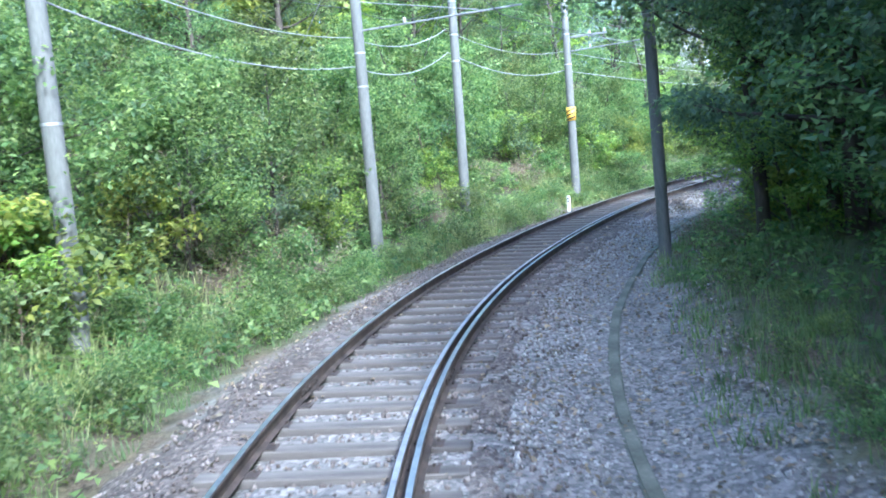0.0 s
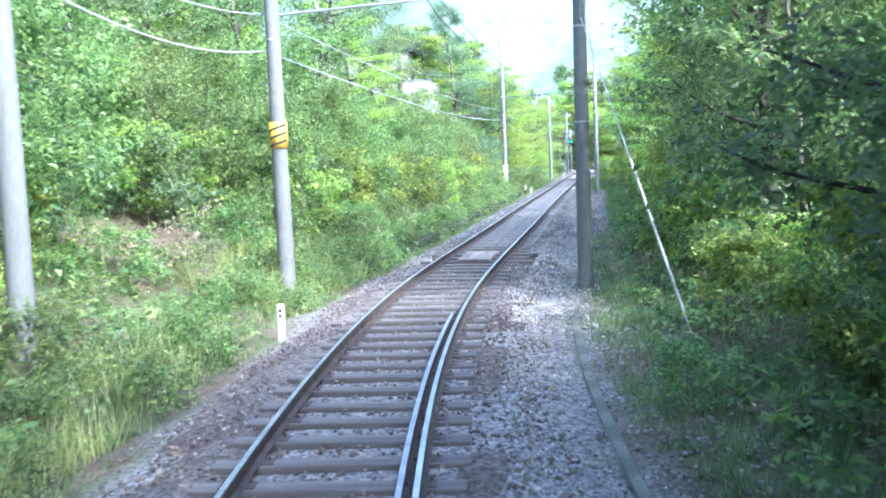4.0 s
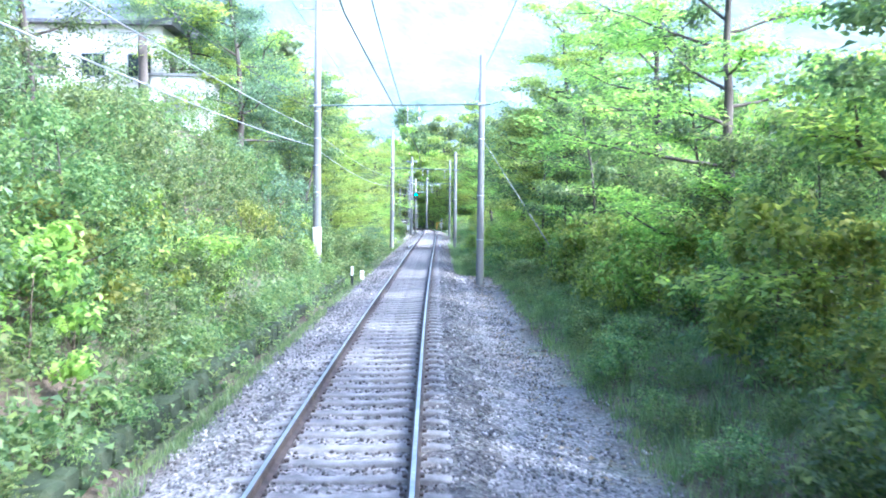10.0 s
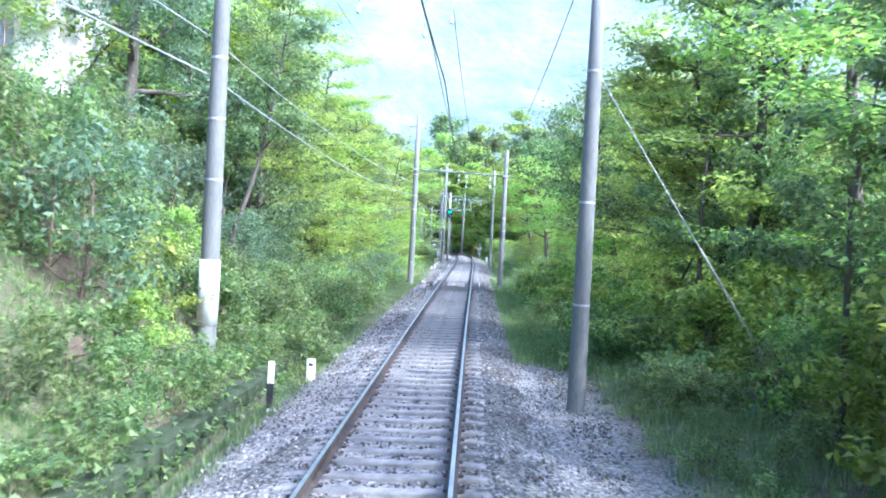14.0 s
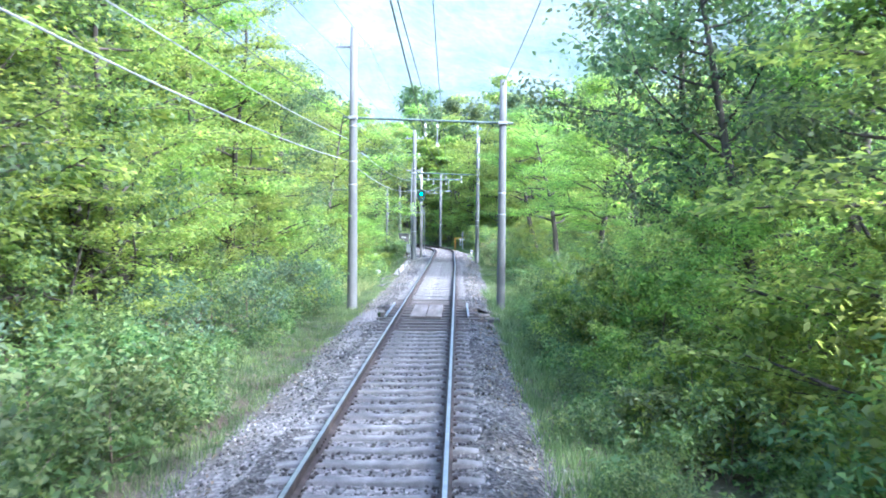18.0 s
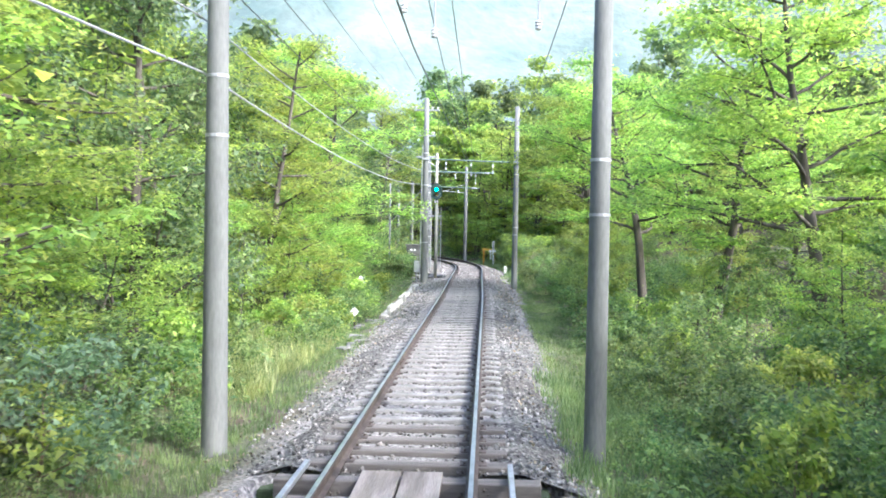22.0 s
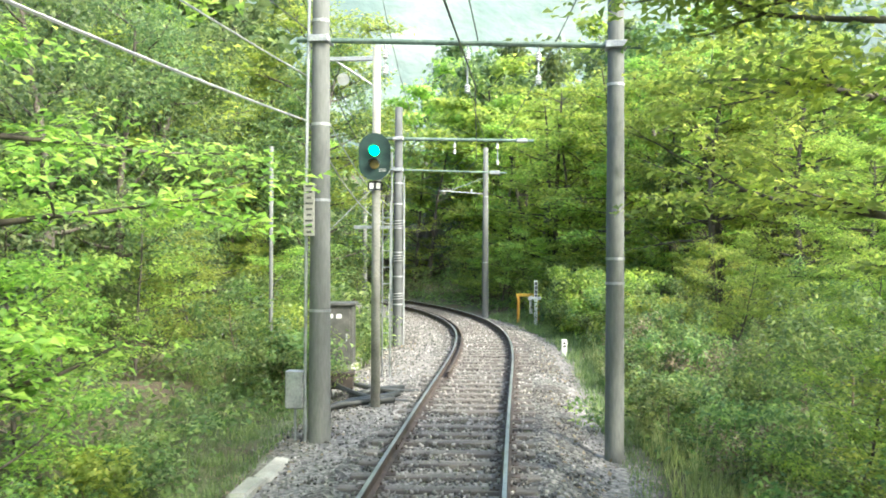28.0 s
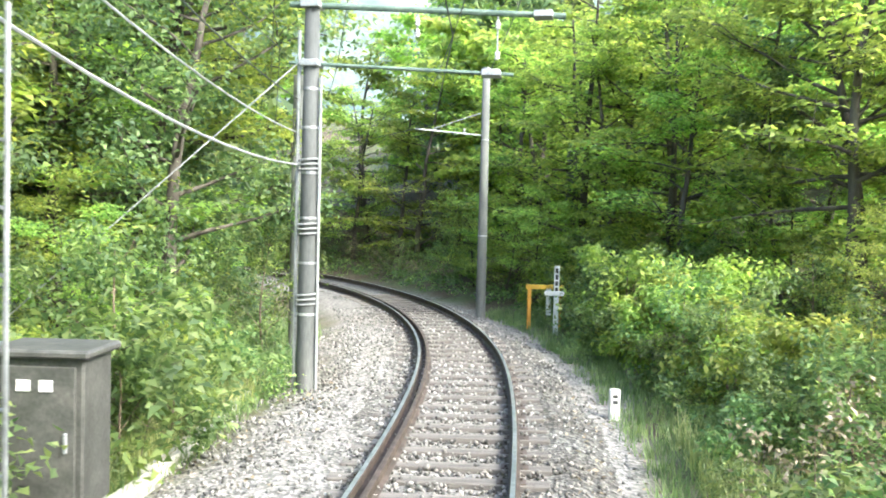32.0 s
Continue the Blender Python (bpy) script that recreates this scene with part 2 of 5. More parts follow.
PALE_STONES = pebbly("pale_gravel", [(0.0, (0.24, 0.23, 0.22)), (0.4, (0.34, 0.33, 0.32)), (0.8, (0.44, 0.43, 0.41)), (1.0, (0.55, 0.54, 0.52))])
BROWN_STONES = pebbly("rusty_stones", [(0.0, (0.12, 0.1, 0.09)), (0.45, (0.19, 0.16, 0.145)), (0.8, (0.27, 0.23, 0.21)), (1.0, (0.42, 0.39, 0.37))])
# forest green, paled and blued so the colour carries the distance haze
HAZY_FOREST = surface("hazy_far_forest", (0.08, 0.125, 0.115), (0.125, 0.165, 0.15), (0.175, 0.215, 0.19), 0.03, 0.9, fine=6, bump=0.3, depth=4.0)
GREEN_LIGHT = glowing("green_signal_light", (0.03, 1.0, 0.38), 3.2)
AMBER_GLASS = surface("unlit_amber_lens", (0.2, 0.13, 0.03), (0.26, 0.18, 0.05), (0.3, 0.22, 0.07), 6.0, 0.25)
WINDOW_GLASS = surface("dark_window_glass", (0.02, 0.03, 0.035), (0.03, 0.04, 0.045), (0.05, 0.06, 0.065), 2.0, 0.08, bump=0.0)


def ground_material():
    m, n, k, bsdf = material("ground", 0.95)
    zone = n.new("ShaderNodeAttribute")
    zone.attribute_name = "gravel"
    soil = ramp(n, k, noise_at(n, k, 0.8, 6), [(0.3, (0.035, 0.028, 0.018)), (0.5, (0.075, 0.057, 0.035)), (0.72, (0.13, 0.1, 0.065))])
    moss = ramp(n, k, noise_at(n, k, 3.0, 6), [(0.35, (0.03, 0.06, 0.015)), (0.65, (0.08, 0.13, 0.03))])
    green = blend(n, k, ramp(n, k, noise_at(n, k, 0.45, 5), [(0.42, (0, 0, 0)), (0.6, (1, 1, 1))]), soil, moss)
    litter = n.new("ShaderNodeTexVoronoi")
    litter.inputs["Scale"].default_value = 16
    tc = n.new("ShaderNodeTexCoord")
    k.new(tc.outputs["Object"], litter.inputs["Vector"])
    flecks = blend(n, k, 0.35, green, ramp(n, k, litter.outputs["Color"], [(0.2, (0.06, 0.04, 0.025)), (0.8, (0.17, 0.125, 0.08))]))
    stone = n.new("ShaderNodeTexVoronoi")
    stone.inputs["Scale"].default_value = 20
    k.new(tc.outputs["Object"], stone.inputs["Vector"])
    gravel = ramp(n, k, stone.outputs["Color"], [(0.1, (0.08, 0.075, 0.07)), (0.5, (0.17, 0.16, 0.15)), (0.9, (0.3, 0.28, 0.26))])
    k.new(blend(n, k, zone.outputs["Fac"], flecks, gravel), bsdf.inputs["Base Color"])
    bumped(n, k, bsdf, stone.outputs["Distance"], 0.7, 0.04)
    return m


GROUND = ground_material()

# ---- mesh tools ----


class Build:
    """Collects vertices, faces and material slots for one mesh."""

    def __init__(self):
        self.v, self.f, self.s = [], [], []

    def add(self, verts, faces, slot=0):
        o = len(self.v)
        self.v += [tuple(p) for p in verts]
        self.f += [tuple(i + o for i in f) for f in faces]
        self.s += [slot] * len(faces)
        return self

    def box(self, size, at=(0, 0, 0), turn=None, slot=0, bevel=0.0):
        bm = bmesh.new()
        bmesh.ops.create_cube(bm, size=1)
        bmesh.ops.scale(bm, vec=size, verts=bm.verts)
        if bevel:
            bmesh.ops.bevel(bm, geom=bm.edges[:], offset=bevel, segments=1, affect="EDGES")
        m = Matrix.Translation(at) @ (turn.to_4x4() if turn else Matrix())
        self.add([m @ v.co for v in bm.verts], [[v.index for v in f.verts] for f in bm.faces], slot)
        bm.free()
        return self

    def tube(self, points, radii, sides=8, slot=0, cap=True):
        pts = [Vector(p) for p in points]
        if isinstance(radii, (int, float)):
            radii = [radii] * len(pts)
        verts, faces = [], []
        side = None
        for i, p in enumerate(pts):
            d = (pts[min(i + 1, len(pts) - 1)] - pts[max(i - 1, 0)]).normalized()
            ref = side if side is not None else (Vector((1, 0, 0)) if abs(d.x) < 0.8 else Vector((0, 1, 0)))
            side = (ref - d * ref.dot(d)).normalized()
            up = d.cross(side)
            for j in range(sides):
                w = 2 * math.pi * j / sides
                verts.append(p + (side * math.cos(w) + up * math.sin(w)) * radii[i])
        for i in range(len(pts) - 1):
            for j in range(sides):
                a, b = i * sides + j, i * sides + (j + 1) % sides
                faces.append((a, b, b + sides, a + sides))
        if cap:
            faces.append(tuple(reversed(range(sides))))
            faces.append(tuple(range((len(pts) - 1) * sides, len(pts) * sides)))
        return self.add(verts, faces, slot)

    def mesh(self, name, mats, smooth=False):
        me = bpy.data.meshes.new(name)
        me.from_pydata(self.v, [], self.f)
        for m in mats if isinstance(mats, (list, tuple)) else [mats]:
            me.materials.append(m)
        if any(self.s):
            me.polygons.foreach_set("material_index", self.s)
        if smooth:
            me.polygons.foreach_set("use_smooth", [True] * len(me.polygons))
        me.update()
        return me


def quads(name, verts, mat, per=4):
    """A mesh of loose faces of per corners each, from an array of corners."""
    me = bpy.data.meshes.new(name)
    count = len(verts) // per
    me.vertices.add(len(verts))
    me.vertices.foreach_set("co", np.ascontiguousarray(verts, dtype=np.float32).ravel())
    me.loops.add(len(verts))
    me.loops.foreach_set("vertex_index", np.arange(len(verts), dtype=np.int32))
    me.polygons.add(count)
    me.polygons.foreach_set("loop_start", np.arange(0, len(verts), per, dtype=np.int32))
    me.materials.append(mat)
    me.update(calc_edges=True)
    return me


def thing(name, m, label, category, group="", kind=""):
    ob = new(name)
    ob.matrix_world = m
    ob.empty_display_size = 0.2
    return tagged(ob, label, category, group, kind)


def part(name, build, mats, parent, label="", smooth=False, at=None):
    """One mesh object under a thing or a part, in its parent's own space."""
    me = build.mesh(name, mats, smooth) if isinstance(build, Build) else build
    ob = new(name, me)
    ob.parent = parent
    if at is not None:
        ob.matrix_basis = at
    return tagged(ob, label)


def single(name, build, mats, m, label, category, group="", kind="", smooth=False):
    """A thing of one mesh."""
    ob = new(name, build.mesh(name, mats, smooth) if isinstance(build, Build) else build)
    ob.matrix_world = m
    return tagged(ob, label, category, group, kind)


# ---- the line's plan: heading, level and cant along its length ----
TRACK_S = [-14.0, -6.0, 0.0, 6.0, 12.0, 18.0, 24.0, 30.0, 36.0, 42.0, 54.0, 75.0, 100.0, 122.0, 129.0, 134.0, 139.0, 144.0, 149.0, 154.0, 160.0, 168.0, 180.0, 200.0]
TRACK_YAW = [61.53, 50.11, 41.54, 32.93, 23.17, 15.92, 11.96, 7.53, 3.59, 3.03, 3.57, 3.14, 2.86, 2.92, 2.88, 2.93, 3.37, 3.46, 3.12, 2.91, 6.88, 18.67, 36.51, 66.24]
LEVEL_S = [-12.0, 12.0, 36.0, 60.0, 84.0, 108.0, 132.0, 156.0, 180.0]
LEVEL_Z = [0.0, 0.372, 0.568, 0.577, 0.526, 0.591, 0.616, 0.65, 0.704]
CANT = [0.0197, 0.0204, 0.01, -0.0213, -0.0231, -0.0063, 0.0006, -0.0088, -0.0084]
START = (0.000, 0.0)

S = np.arange(-14.0, 200.01, 0.5)
yaw_s = np.convolve(np.pad(np.radians(np.interp(S, TRACK_S, TRACK_YAW)), 4, mode="edge"), np.ones(9) / 9, mode="valid")
dx, dy = -np.sin(yaw_s) * 0.5, np.cos(yaw_s) * 0.5
line_x = np.concatenate([[0], np.cumsum((dx[1:] + dx[:-1]) / 2)])
line_y = np.concatenate([[0], np.cumsum((dy[1:] + dy[:-1]) / 2)])
zero = int(np.argmin(abs(S)))
line_x, line_y = line_x - line_x[zero] + START[0], line_y - line_y[zero] + START[1]
line_z = np.convolve(np.pad(np.interp(S, LEVEL_S, LEVEL_Z), 8, mode="edge"), np.ones(17) / 17, mode="valid")
line_cant = np.interp(S, LEVEL_S, CANT)


def heading(s):
    return float(np.interp(s, S, yaw_s))


def on_line(s, u=0.0, dz=0.0, canted=False):
    """The place u metres to the right of the line's middle and dz above its rails, s metres along."""
    x, y, z, w = (float(np.interp(s, S, c)) for c in (line_x, line_y, line_z, yaw_s))
    over, off = s - min(max(s, S[0]), S[-1]), Vector((-math.sin(w), math.cos(w), 0))
    drop = u * math.sin(float(np.interp(s, S, line_cant))) if canted else 0.0
    return Vector((x + u * math.cos(w), y + u * math.sin(w), z + dz - drop)) + off * over


def along(s, u=0.0, dz=0.0, turn=0.0, canted=False):
    """A pose on the line: its y looks along the line."""
    p = on_line(s, u, dz, canted)
    m = pose(p.x, p.y, p.z, 0, 0, math.degrees(heading(s)) + turn)
    if canted:
        m = m @ pose(0, 0, 0, 0, math.degrees(float(np.interp(s, S, line_cant))), 0)
    return m


def plan(x, y):
    """s and u of places in the plan."""
    x, y = np.atleast_1d(x).astype(float), np.atleast_1d(y).astype(float)
    s, u = np.empty(len(x)), np.empty(len(x))
    for i in range(0, len(x), 20000):
        d = (x[i:i + 20000, None] - line_x[None]) ** 2 + (y[i:i + 20000, None] - line_y[None]) ** 2
        j = d.argmin(1)
        s[i:i + 20000] = S[j]
        u[i:i + 20000] = (x[i:i + 20000] - line_x[j]) * np.cos(yaw_s[j]) + (y[i:i + 20000] - line_y[j]) * np.sin(yaw_s[j])
        far = np.sqrt(d.min(1))
        u[i:i + 20000] = np.where(u[i:i + 20000] < 0, -far, far)
    return s, u


# cross sections of the ground, by stretches of the line: metres from the middle, metres above the rails
RIGHT = [
    (20, [0, 1.4, 2.0, 2.6, 3.4, 5, 9, 20, 60, 3000], [-.22, -.22, -.34, -.42, -.38, 0, .7, 2.5, 6, 40]),
    (50, [0, 1.4, 2.2, 3.2, 4.4, 6, 9, 20, 60, 3000], [-.22, -.22, -.38, -.42, -.2, .2, .6, 1.2, 3, 40]),
    (86, [0, 1.4, 2.2, 3.2, 4.4, 6, 9, 20, 60, 3000], [-.22, -.22, -.4, -.48, -.34, 0, .3, .6, 2, 40]),
    (95, [0, 1.4, 1.9, 2.6, 5, 7, 9, 20, 60, 3000], [-.22, -.22, -.44, -.6, -.8, -1, -1.2, -1.6, -1, 40]),
    (148, [0, 1.4, 1.9, 2.6, 5, 7, 9, 20, 60, 3000], [-.22, -.22, -.4, -.5, -.6, -.7, -.7, 0, 3, 40]),
    (175, [0, 1.4, 1.9, 2.6, 5, 7, 9, 20, 60, 3000], [-.22, -.22, -.4, -.42, -.2, .3, .8, 4, 14, 60]),
]
LEFT = [
    (10, [0, 1.4, 2.2, 2.7, 3.4, 4.4, 7, 12, 25, 60, 3000], [-.22, -.22, -.42, -.5, -.45, -.2, 1.5, 5, 12, 24, 60]),
    (21, [0, 1.4, 2.2, 2.7, 3.4, 4.4, 7, 12, 25, 60, 3000], [-.22, -.22, -.42, -.5, -.5, -.35, 1.3, 5, 12, 24, 60]),
    (27, [0, 1.4, 2.2, 2.7, 3.4, 4.4, 7, 12, 25, 60, 3000], [-.22, -.22, -.42, -.5, -.2, .2, 1.8, 5.2, 12, 24, 60]),
    (34, [0, 1.4, 2.2, 2.7, 3.4, 4.4, 7, 12, 25, 60, 3000], [-.22, -.22, -.42, -.5, .05, .5, 2.0, 5, 11, 22, 60]),
    (42, [0, 1.4, 2.3, 2.5, 3.1, 3.4, 4.5, 8, 14, 25, 60, 3000], [-.22, -.22, -.4, -.6, -.9, -.15, .6, 2.2, 4.2, 8, 16, 60]),
    (72, [0, 1.4, 2.3, 2.5, 3.1, 3.4, 4.5, 9, 13, 25, 60, 3000], [-.22, -.22, -.4, -.6, -.9, -.15, .7, 3.6, 5.4, 8, 15, 60]),
    (86, [0, 1.4, 2.3, 2.5, 3.1, 3.4, 4.5, 8.5, 12.5, 25, 60, 3000], [-.22, -.22, -.4, -.6, -.9, -.15, .8, 5.2, 7.4, 8.5, 15, 60]),
    (96, [0, 1.4, 2.2, 2.5, 3.0, 5, 9, 20, 60, 3000], [-.22, -.22, -.38, -.42, -.36, -.2, .2, 2.5, 6, 60]),
    (122, [0, 1.4, 2.2, 2.5, 3.0, 5, 9, 20, 60, 3000], [-.22, -.22, -.38, -.42, -.45, -.4, -.3, 0.6, 3, 60]),
    (132, [0, 1.4, 2.2, 2.5, 3.0, 5, 9, 20, 60, 3000], [-.22, -.22, -.36, -.4, -.85, -1, -1, 0, 3, 60]),
    (145, [0, 1.4, 2.2, 2.5, 3.0, 5, 9, 20, 60, 3000], [-.22, -.22, -.28, -.28, -.6, -.8, -.8, 0, 3, 60]),
    (149, [0, 1.4, 2.2, 2.5, 3.0, 5, 9, 20, 60, 3000], [-.22, -.2, -.22, -.26, -.34, -.4, -.2, 1, 6, 60]),
]


def ground_level(x, y):
    s, u = plan(x, y)
    z = np.interp(s, S, line_z)
    rel = np.zeros(len(s))
    for sections, mask in ((RIGHT, u >= 0), (LEFT, u < 0)):
        stops = [q[0] for q in sections]
        prof = np.array([np.interp(abs(u[mask]), q[1], q[2]) for q in sections])
        t = np.interp(s[mask], stops, range(len(stops)))
        i = np.minimum(t.astype(int), len(stops) - 2)
        w = t - i
        cols = np.arange(prof.shape[1])
        rel[mask] = prof[i, cols] * (1 - w) + prof[i + 1, cols] * w
    gap = ((s > 38.9) & (s < 41.0)) | ((s > 110.9) & (s < 114.1))
    rel = np.where(gap & (abs(u) < 1.6), np.minimum(rel, -1.1), rel)
    wave = np.sin(x * 0.9 + 1.3 * np.sin(y * 0.5)) * np.sin(y * 0.7 + np.sin(x * 0.6)) + 0.5 * np.sin(x * 2.3 + y * 1.7) * np.sin(y * 2.9 - x)
    rough = np.clip((abs(u) - 2.2) / 6, 0, 1)
    return z + rel + wave * (0.03 + 0.25 * rough) * (abs(u) > 1.5), s, u


def foot(x, y):
    return float(ground_level(np.array([x]), np.array([y]))[0][0])


def foot_su(s, u):
    p = on_line(s, u)
    return Vector((p.x, p.y, foot(p.x, p.y)))


def make_ground():
    far = [60, 90, 150, 260, 450, 800, 1500, 2500]
    xs = np.concatenate([[-40 - f for f in reversed(far)], np.arange(-100, -42, 3.0), np.arange(-42, 14, 0.5), np.arange(14, 72, 3.0), [12 + f for f in far]])
    ys = np.concatenate([[-20 - f for f in reversed(far)], np.arange(-80, -20, 4.0), np.arange(-20, 205, 0.6), np.arange(205, 262, 3.0), [202 + f for f in far]])
    xs, ys = np.unique(np.round(xs, 3)), np.unique(np.round(ys, 3))
    gx, gy = np.meshgrid(xs, ys)
    z, s, u = ground_level(gx.ravel(), gy.ravel())
    nx, ny = len(xs), len(ys)
    me = bpy.data.meshes.new("ground")
    me.vertices.add(nx * ny)
    me.vertices.foreach_set("co", np.stack([gx.ravel(), gy.ravel(), z], 1).astype(np.float32).ravel())
    i = (np.arange(ny - 1)[:, None] * nx + np.arange(nx - 1)[None]).ravel()
    idx = np.stack([i, i + 1, i + nx + 1, i + nx], 1).astype(np.int32)
    me.loops.add(idx.size)
    me.loops.foreach_set("vertex_index", idx.ravel())
    me.polygons.add(len(idx))
    me.polygons.foreach_set("loop_start", np.arange(0, idx.size, 4, dtype=np.int32))
    me.polygons.foreach_set("use_smooth", np.ones(len(idx), dtype=bool))
    edge = np.where(u > 0, np.interp(s, [0, 14, 26, 45, 55, 84, 92, 114, 126, 140], [4.3, 4.1, 2.9, 2.8, 3.5, 3.7, 1.9, 2.0, 2.6, 2.8]), np.interp(s, [0, 30, 130, 150, 160], [2.3, 2.4, 2.2, 3.0, 2.8]))
    wob = 0.25 * np.sin(gx.ravel() * 2.1 + gy.ravel()) * np.sin(gy.ravel() * 1.3)
    zone = me.attributes.new("gravel", "FLOAT", "POINT")
    zone.data.foreach_set("value", np.clip((edge + wob - abs(u)) / 0.4, 0, 1).astype(np.float32))
    me.materials.append(GROUND)
    me.update(calc_edges=True)
    tagged(new("ground", me), "wooded ground with leaf litter, moss and gravel beside the line", "ground", kind="structure")


make_ground()


def make_mountain():
    """The wooded mountain that closes the valley ahead."""
    n = 70
    b = Build()
    verts, faces = [], []
    for j in range(n):
        for i in range(n):
            x, y = -620 + 1100 * i / (n - 1), 330 + 700 * j / (n - 1)
            ridge = 330 * math.exp(-((x + 190) / 260) ** 2 - ((y - 760) / 220) ** 2) + 170 * math.exp(-((x - 240) / 200) ** 2 - ((y - 720) / 250) ** 2)
            h = ridge * (1 + 0.25 * noise.noise(Vector((x, y, 0)) * 0.012)) + 9 * noise.noise(Vector((x, y, 3)) * 0.06) + 4 * noise.noise(Vector((x, y, 9)) * 0.2)
            verts.append((x, y, h - 4))
    for j in range(n - 1):
        for i in range(n - 1):
            a = j * n + i
            faces.append((a, a + 1, a + n + 1, a + n))
    b.add(verts, faces)
    single("mountain_backdrop", b, HAZY_FOREST, Matrix(), "distant mountain covered in green forest, with haze put into its colour", "mountain", kind="structure", smooth=True)


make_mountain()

# ---- rails ----
RAIL_FORM = [(-.0625, -.153), (.0625, -.153), (.0625, -.142), (.012, -.128), (.009, -.05), (.0325, -.036), (.0325, -.006), (.024, 0), (-.024, 0), (-.0325, -.006), (-.0325, -.036), (-.009, -.05), (-.012, -.128), (-.0625, -.142)]


def sweep(form, s0, s1, u, step=0.5, top=None, canted=True, dz=0.0, closed=True):
    """A section carried along the line. top: the side of the form that takes the second material."""
    b = Build()
    n = len(form)
    stations = np.linspace(s0, s1, max(2, int((s1 - s0) / step) + 1))
    verts, side, head = [], [], []
    for s in stations:
        m = along(s, 0, 0, 0, canted)
        verts += [m @ Vector((u + x, 0, z + dz)) for x, z in form]
    for i in range(len(stations) - 1):
        for j in range(n if closed else n - 1):
            a, c = i * n + j, i * n + (j + 1) % n
            (head if j == top else side).append((a, c, c + n, a + n))
    o = Build().add(verts, side, 0)
    o.f += head
    o.s += [1] * len(head)
    if closed:
        o.f += [tuple(range(n)), tuple(reversed(range((len(stations) - 1) * n, len(stations) * n)))]
        o.s += [0, 0]
    return o


track = thing("railway_track", Matrix(), "single railway track with worn steel rails on wooden and concrete sleepers", "railway track", kind="structure")
for side in (-1, 1):
    part("rail", sweep(RAIL_FORM, -12, 196, side * 0.7525, top=7), [RUST, POLISHED], track, "worn steel rail with a bright running surface")
part("guard_rail", sweep(RAIL_FORM, -12, 31.0, 0.7525 - 0.135, dz=-0.004, top=7), [RUST, GALVANISED], track, "second steel rail guarding the inside of the curve")
part("guard_rail", sweep(RAIL_FORM, 152.5, 196, -0.7525 + 0.16, dz=-0.01, top=7), [RUST, RUST], track, "rusty steel guard rail inside the curve")
for s in (9.5, 34.2, 48.8, 72.3, 97.1, 121.6, 146.0):
    for side in (-1, 1):
        plate = Build()
        for k in (-1, 1):
            plate.box((0.02, 0.62, 0.07), (k * 0.026, 0, -0.085), bevel=0.006)
            for y in (-0.22, -0.08, 0.08, 0.22):
                plate.tube([(k * 0.03, y, -0.085), (k * 0.055, y, -0.085)], 0.013, 6)
        part("fishplate", plate, RUST, track, at=along(s + (0.3 if side > 0 else 0), side * 0.7525, 0, 0, True))

# bed under the sleepers, a little crowned, sloping to its shoulders
bed_form = [(-2.5, -0.62), (-2.15, -0.47), (-1.75, -0.3), (-1.3, -0.19), (-1.0, -.215), (-.6, -.265), (0, -0.27), (.6, -.265), (1.0, -.215), (1.3, -0.19), (1.7, -0.3), (2.0, -0.44), (2.3, -0.62)]


def bed(s0, s1, mat, label):
    b = sweep(bed_form, s0, s1, 0, step=0.35, canted=True, closed=False)
    n = len(bed_form)
    b.v = [(x, y, z + (.09 if abs(bed_form[i % n][0]) > 1.25 else .02) * noise.noise(Vector((x * 1.3, y * 1.3, i % n)))) for i, (x, y, z) in enumerate(b.v)]
    single("ballast_bed", b, mat, Matrix(), label, "ballast", kind="structure")


def bed_mat(name, a, b, c):
    m, n, k, bsdf = material(name, 0.95)
    vo = n.new("ShaderNodeTexVoronoi")
    vo.inputs["Scale"].default_value = 19
    tc = n.new("ShaderNodeTexCoord")
    k.new(tc.outputs["Object"], vo.inputs["Vector"])
    tone = ramp(n, k, vo.outputs["Color"], [(0.15, a), (0.5, b), (0.85, c)])
    stain = ramp(n, k, noise_at(n, k, 0.5, 4), [(0.35, (0.6, 0.56, 0.52)), (0.65, (1, 1, 1))])
    k.new(blend(n, k, 1.0, tone, stain, "MULTIPLY"), bsdf.inputs["Base Color"])
    bumped(n, k, bsdf, vo.outputs["Distance"], 0.9, 0.05)
    return m


BED_BROWN = bed_mat("bed_brown", (0.08, 0.068, 0.06), (0.14, 0.12, 0.108), (0.22, 0.19, 0.175))
BED_GREY = bed_mat("bed_grey", (0.05, 0.048, 0.045), (0.12, 0.115, 0.108), (0.24, 0.23, 0.215))
bed(-12, 38.8, BED_BROWN, "brownish crushed stone ballast with dry leaves")
bed(41.1, 110.6, BED_GREY, "grey crushed stone ballast")
bed(114.4, 196, BED_GREY, "grey crushed stone ballast in dappled sun")


def tapered_pole(height, r0, r1, sink=0.5):
    return Build().tube([(0, 0, -sink), (0, 0, 0), (0, 0, height * 0.5), (0, 0, height)], [r0, r0, (r0 + r1) / 2, r1], 14)


# ---- poles ----
def insulator(at, up=True):
    x, y, z = at
    d = 1 if up else -1
    return Build().tube([(x, y, z), (x, y, z + d * .03), (x, y, z + d * .04), (x, y, z + d * .07), (x, y, z + d * .08), (x, y, z + d * .11), (x, y, z + d * .13)], [.025, .05, .03, .05, .03, .045, .02], 8)


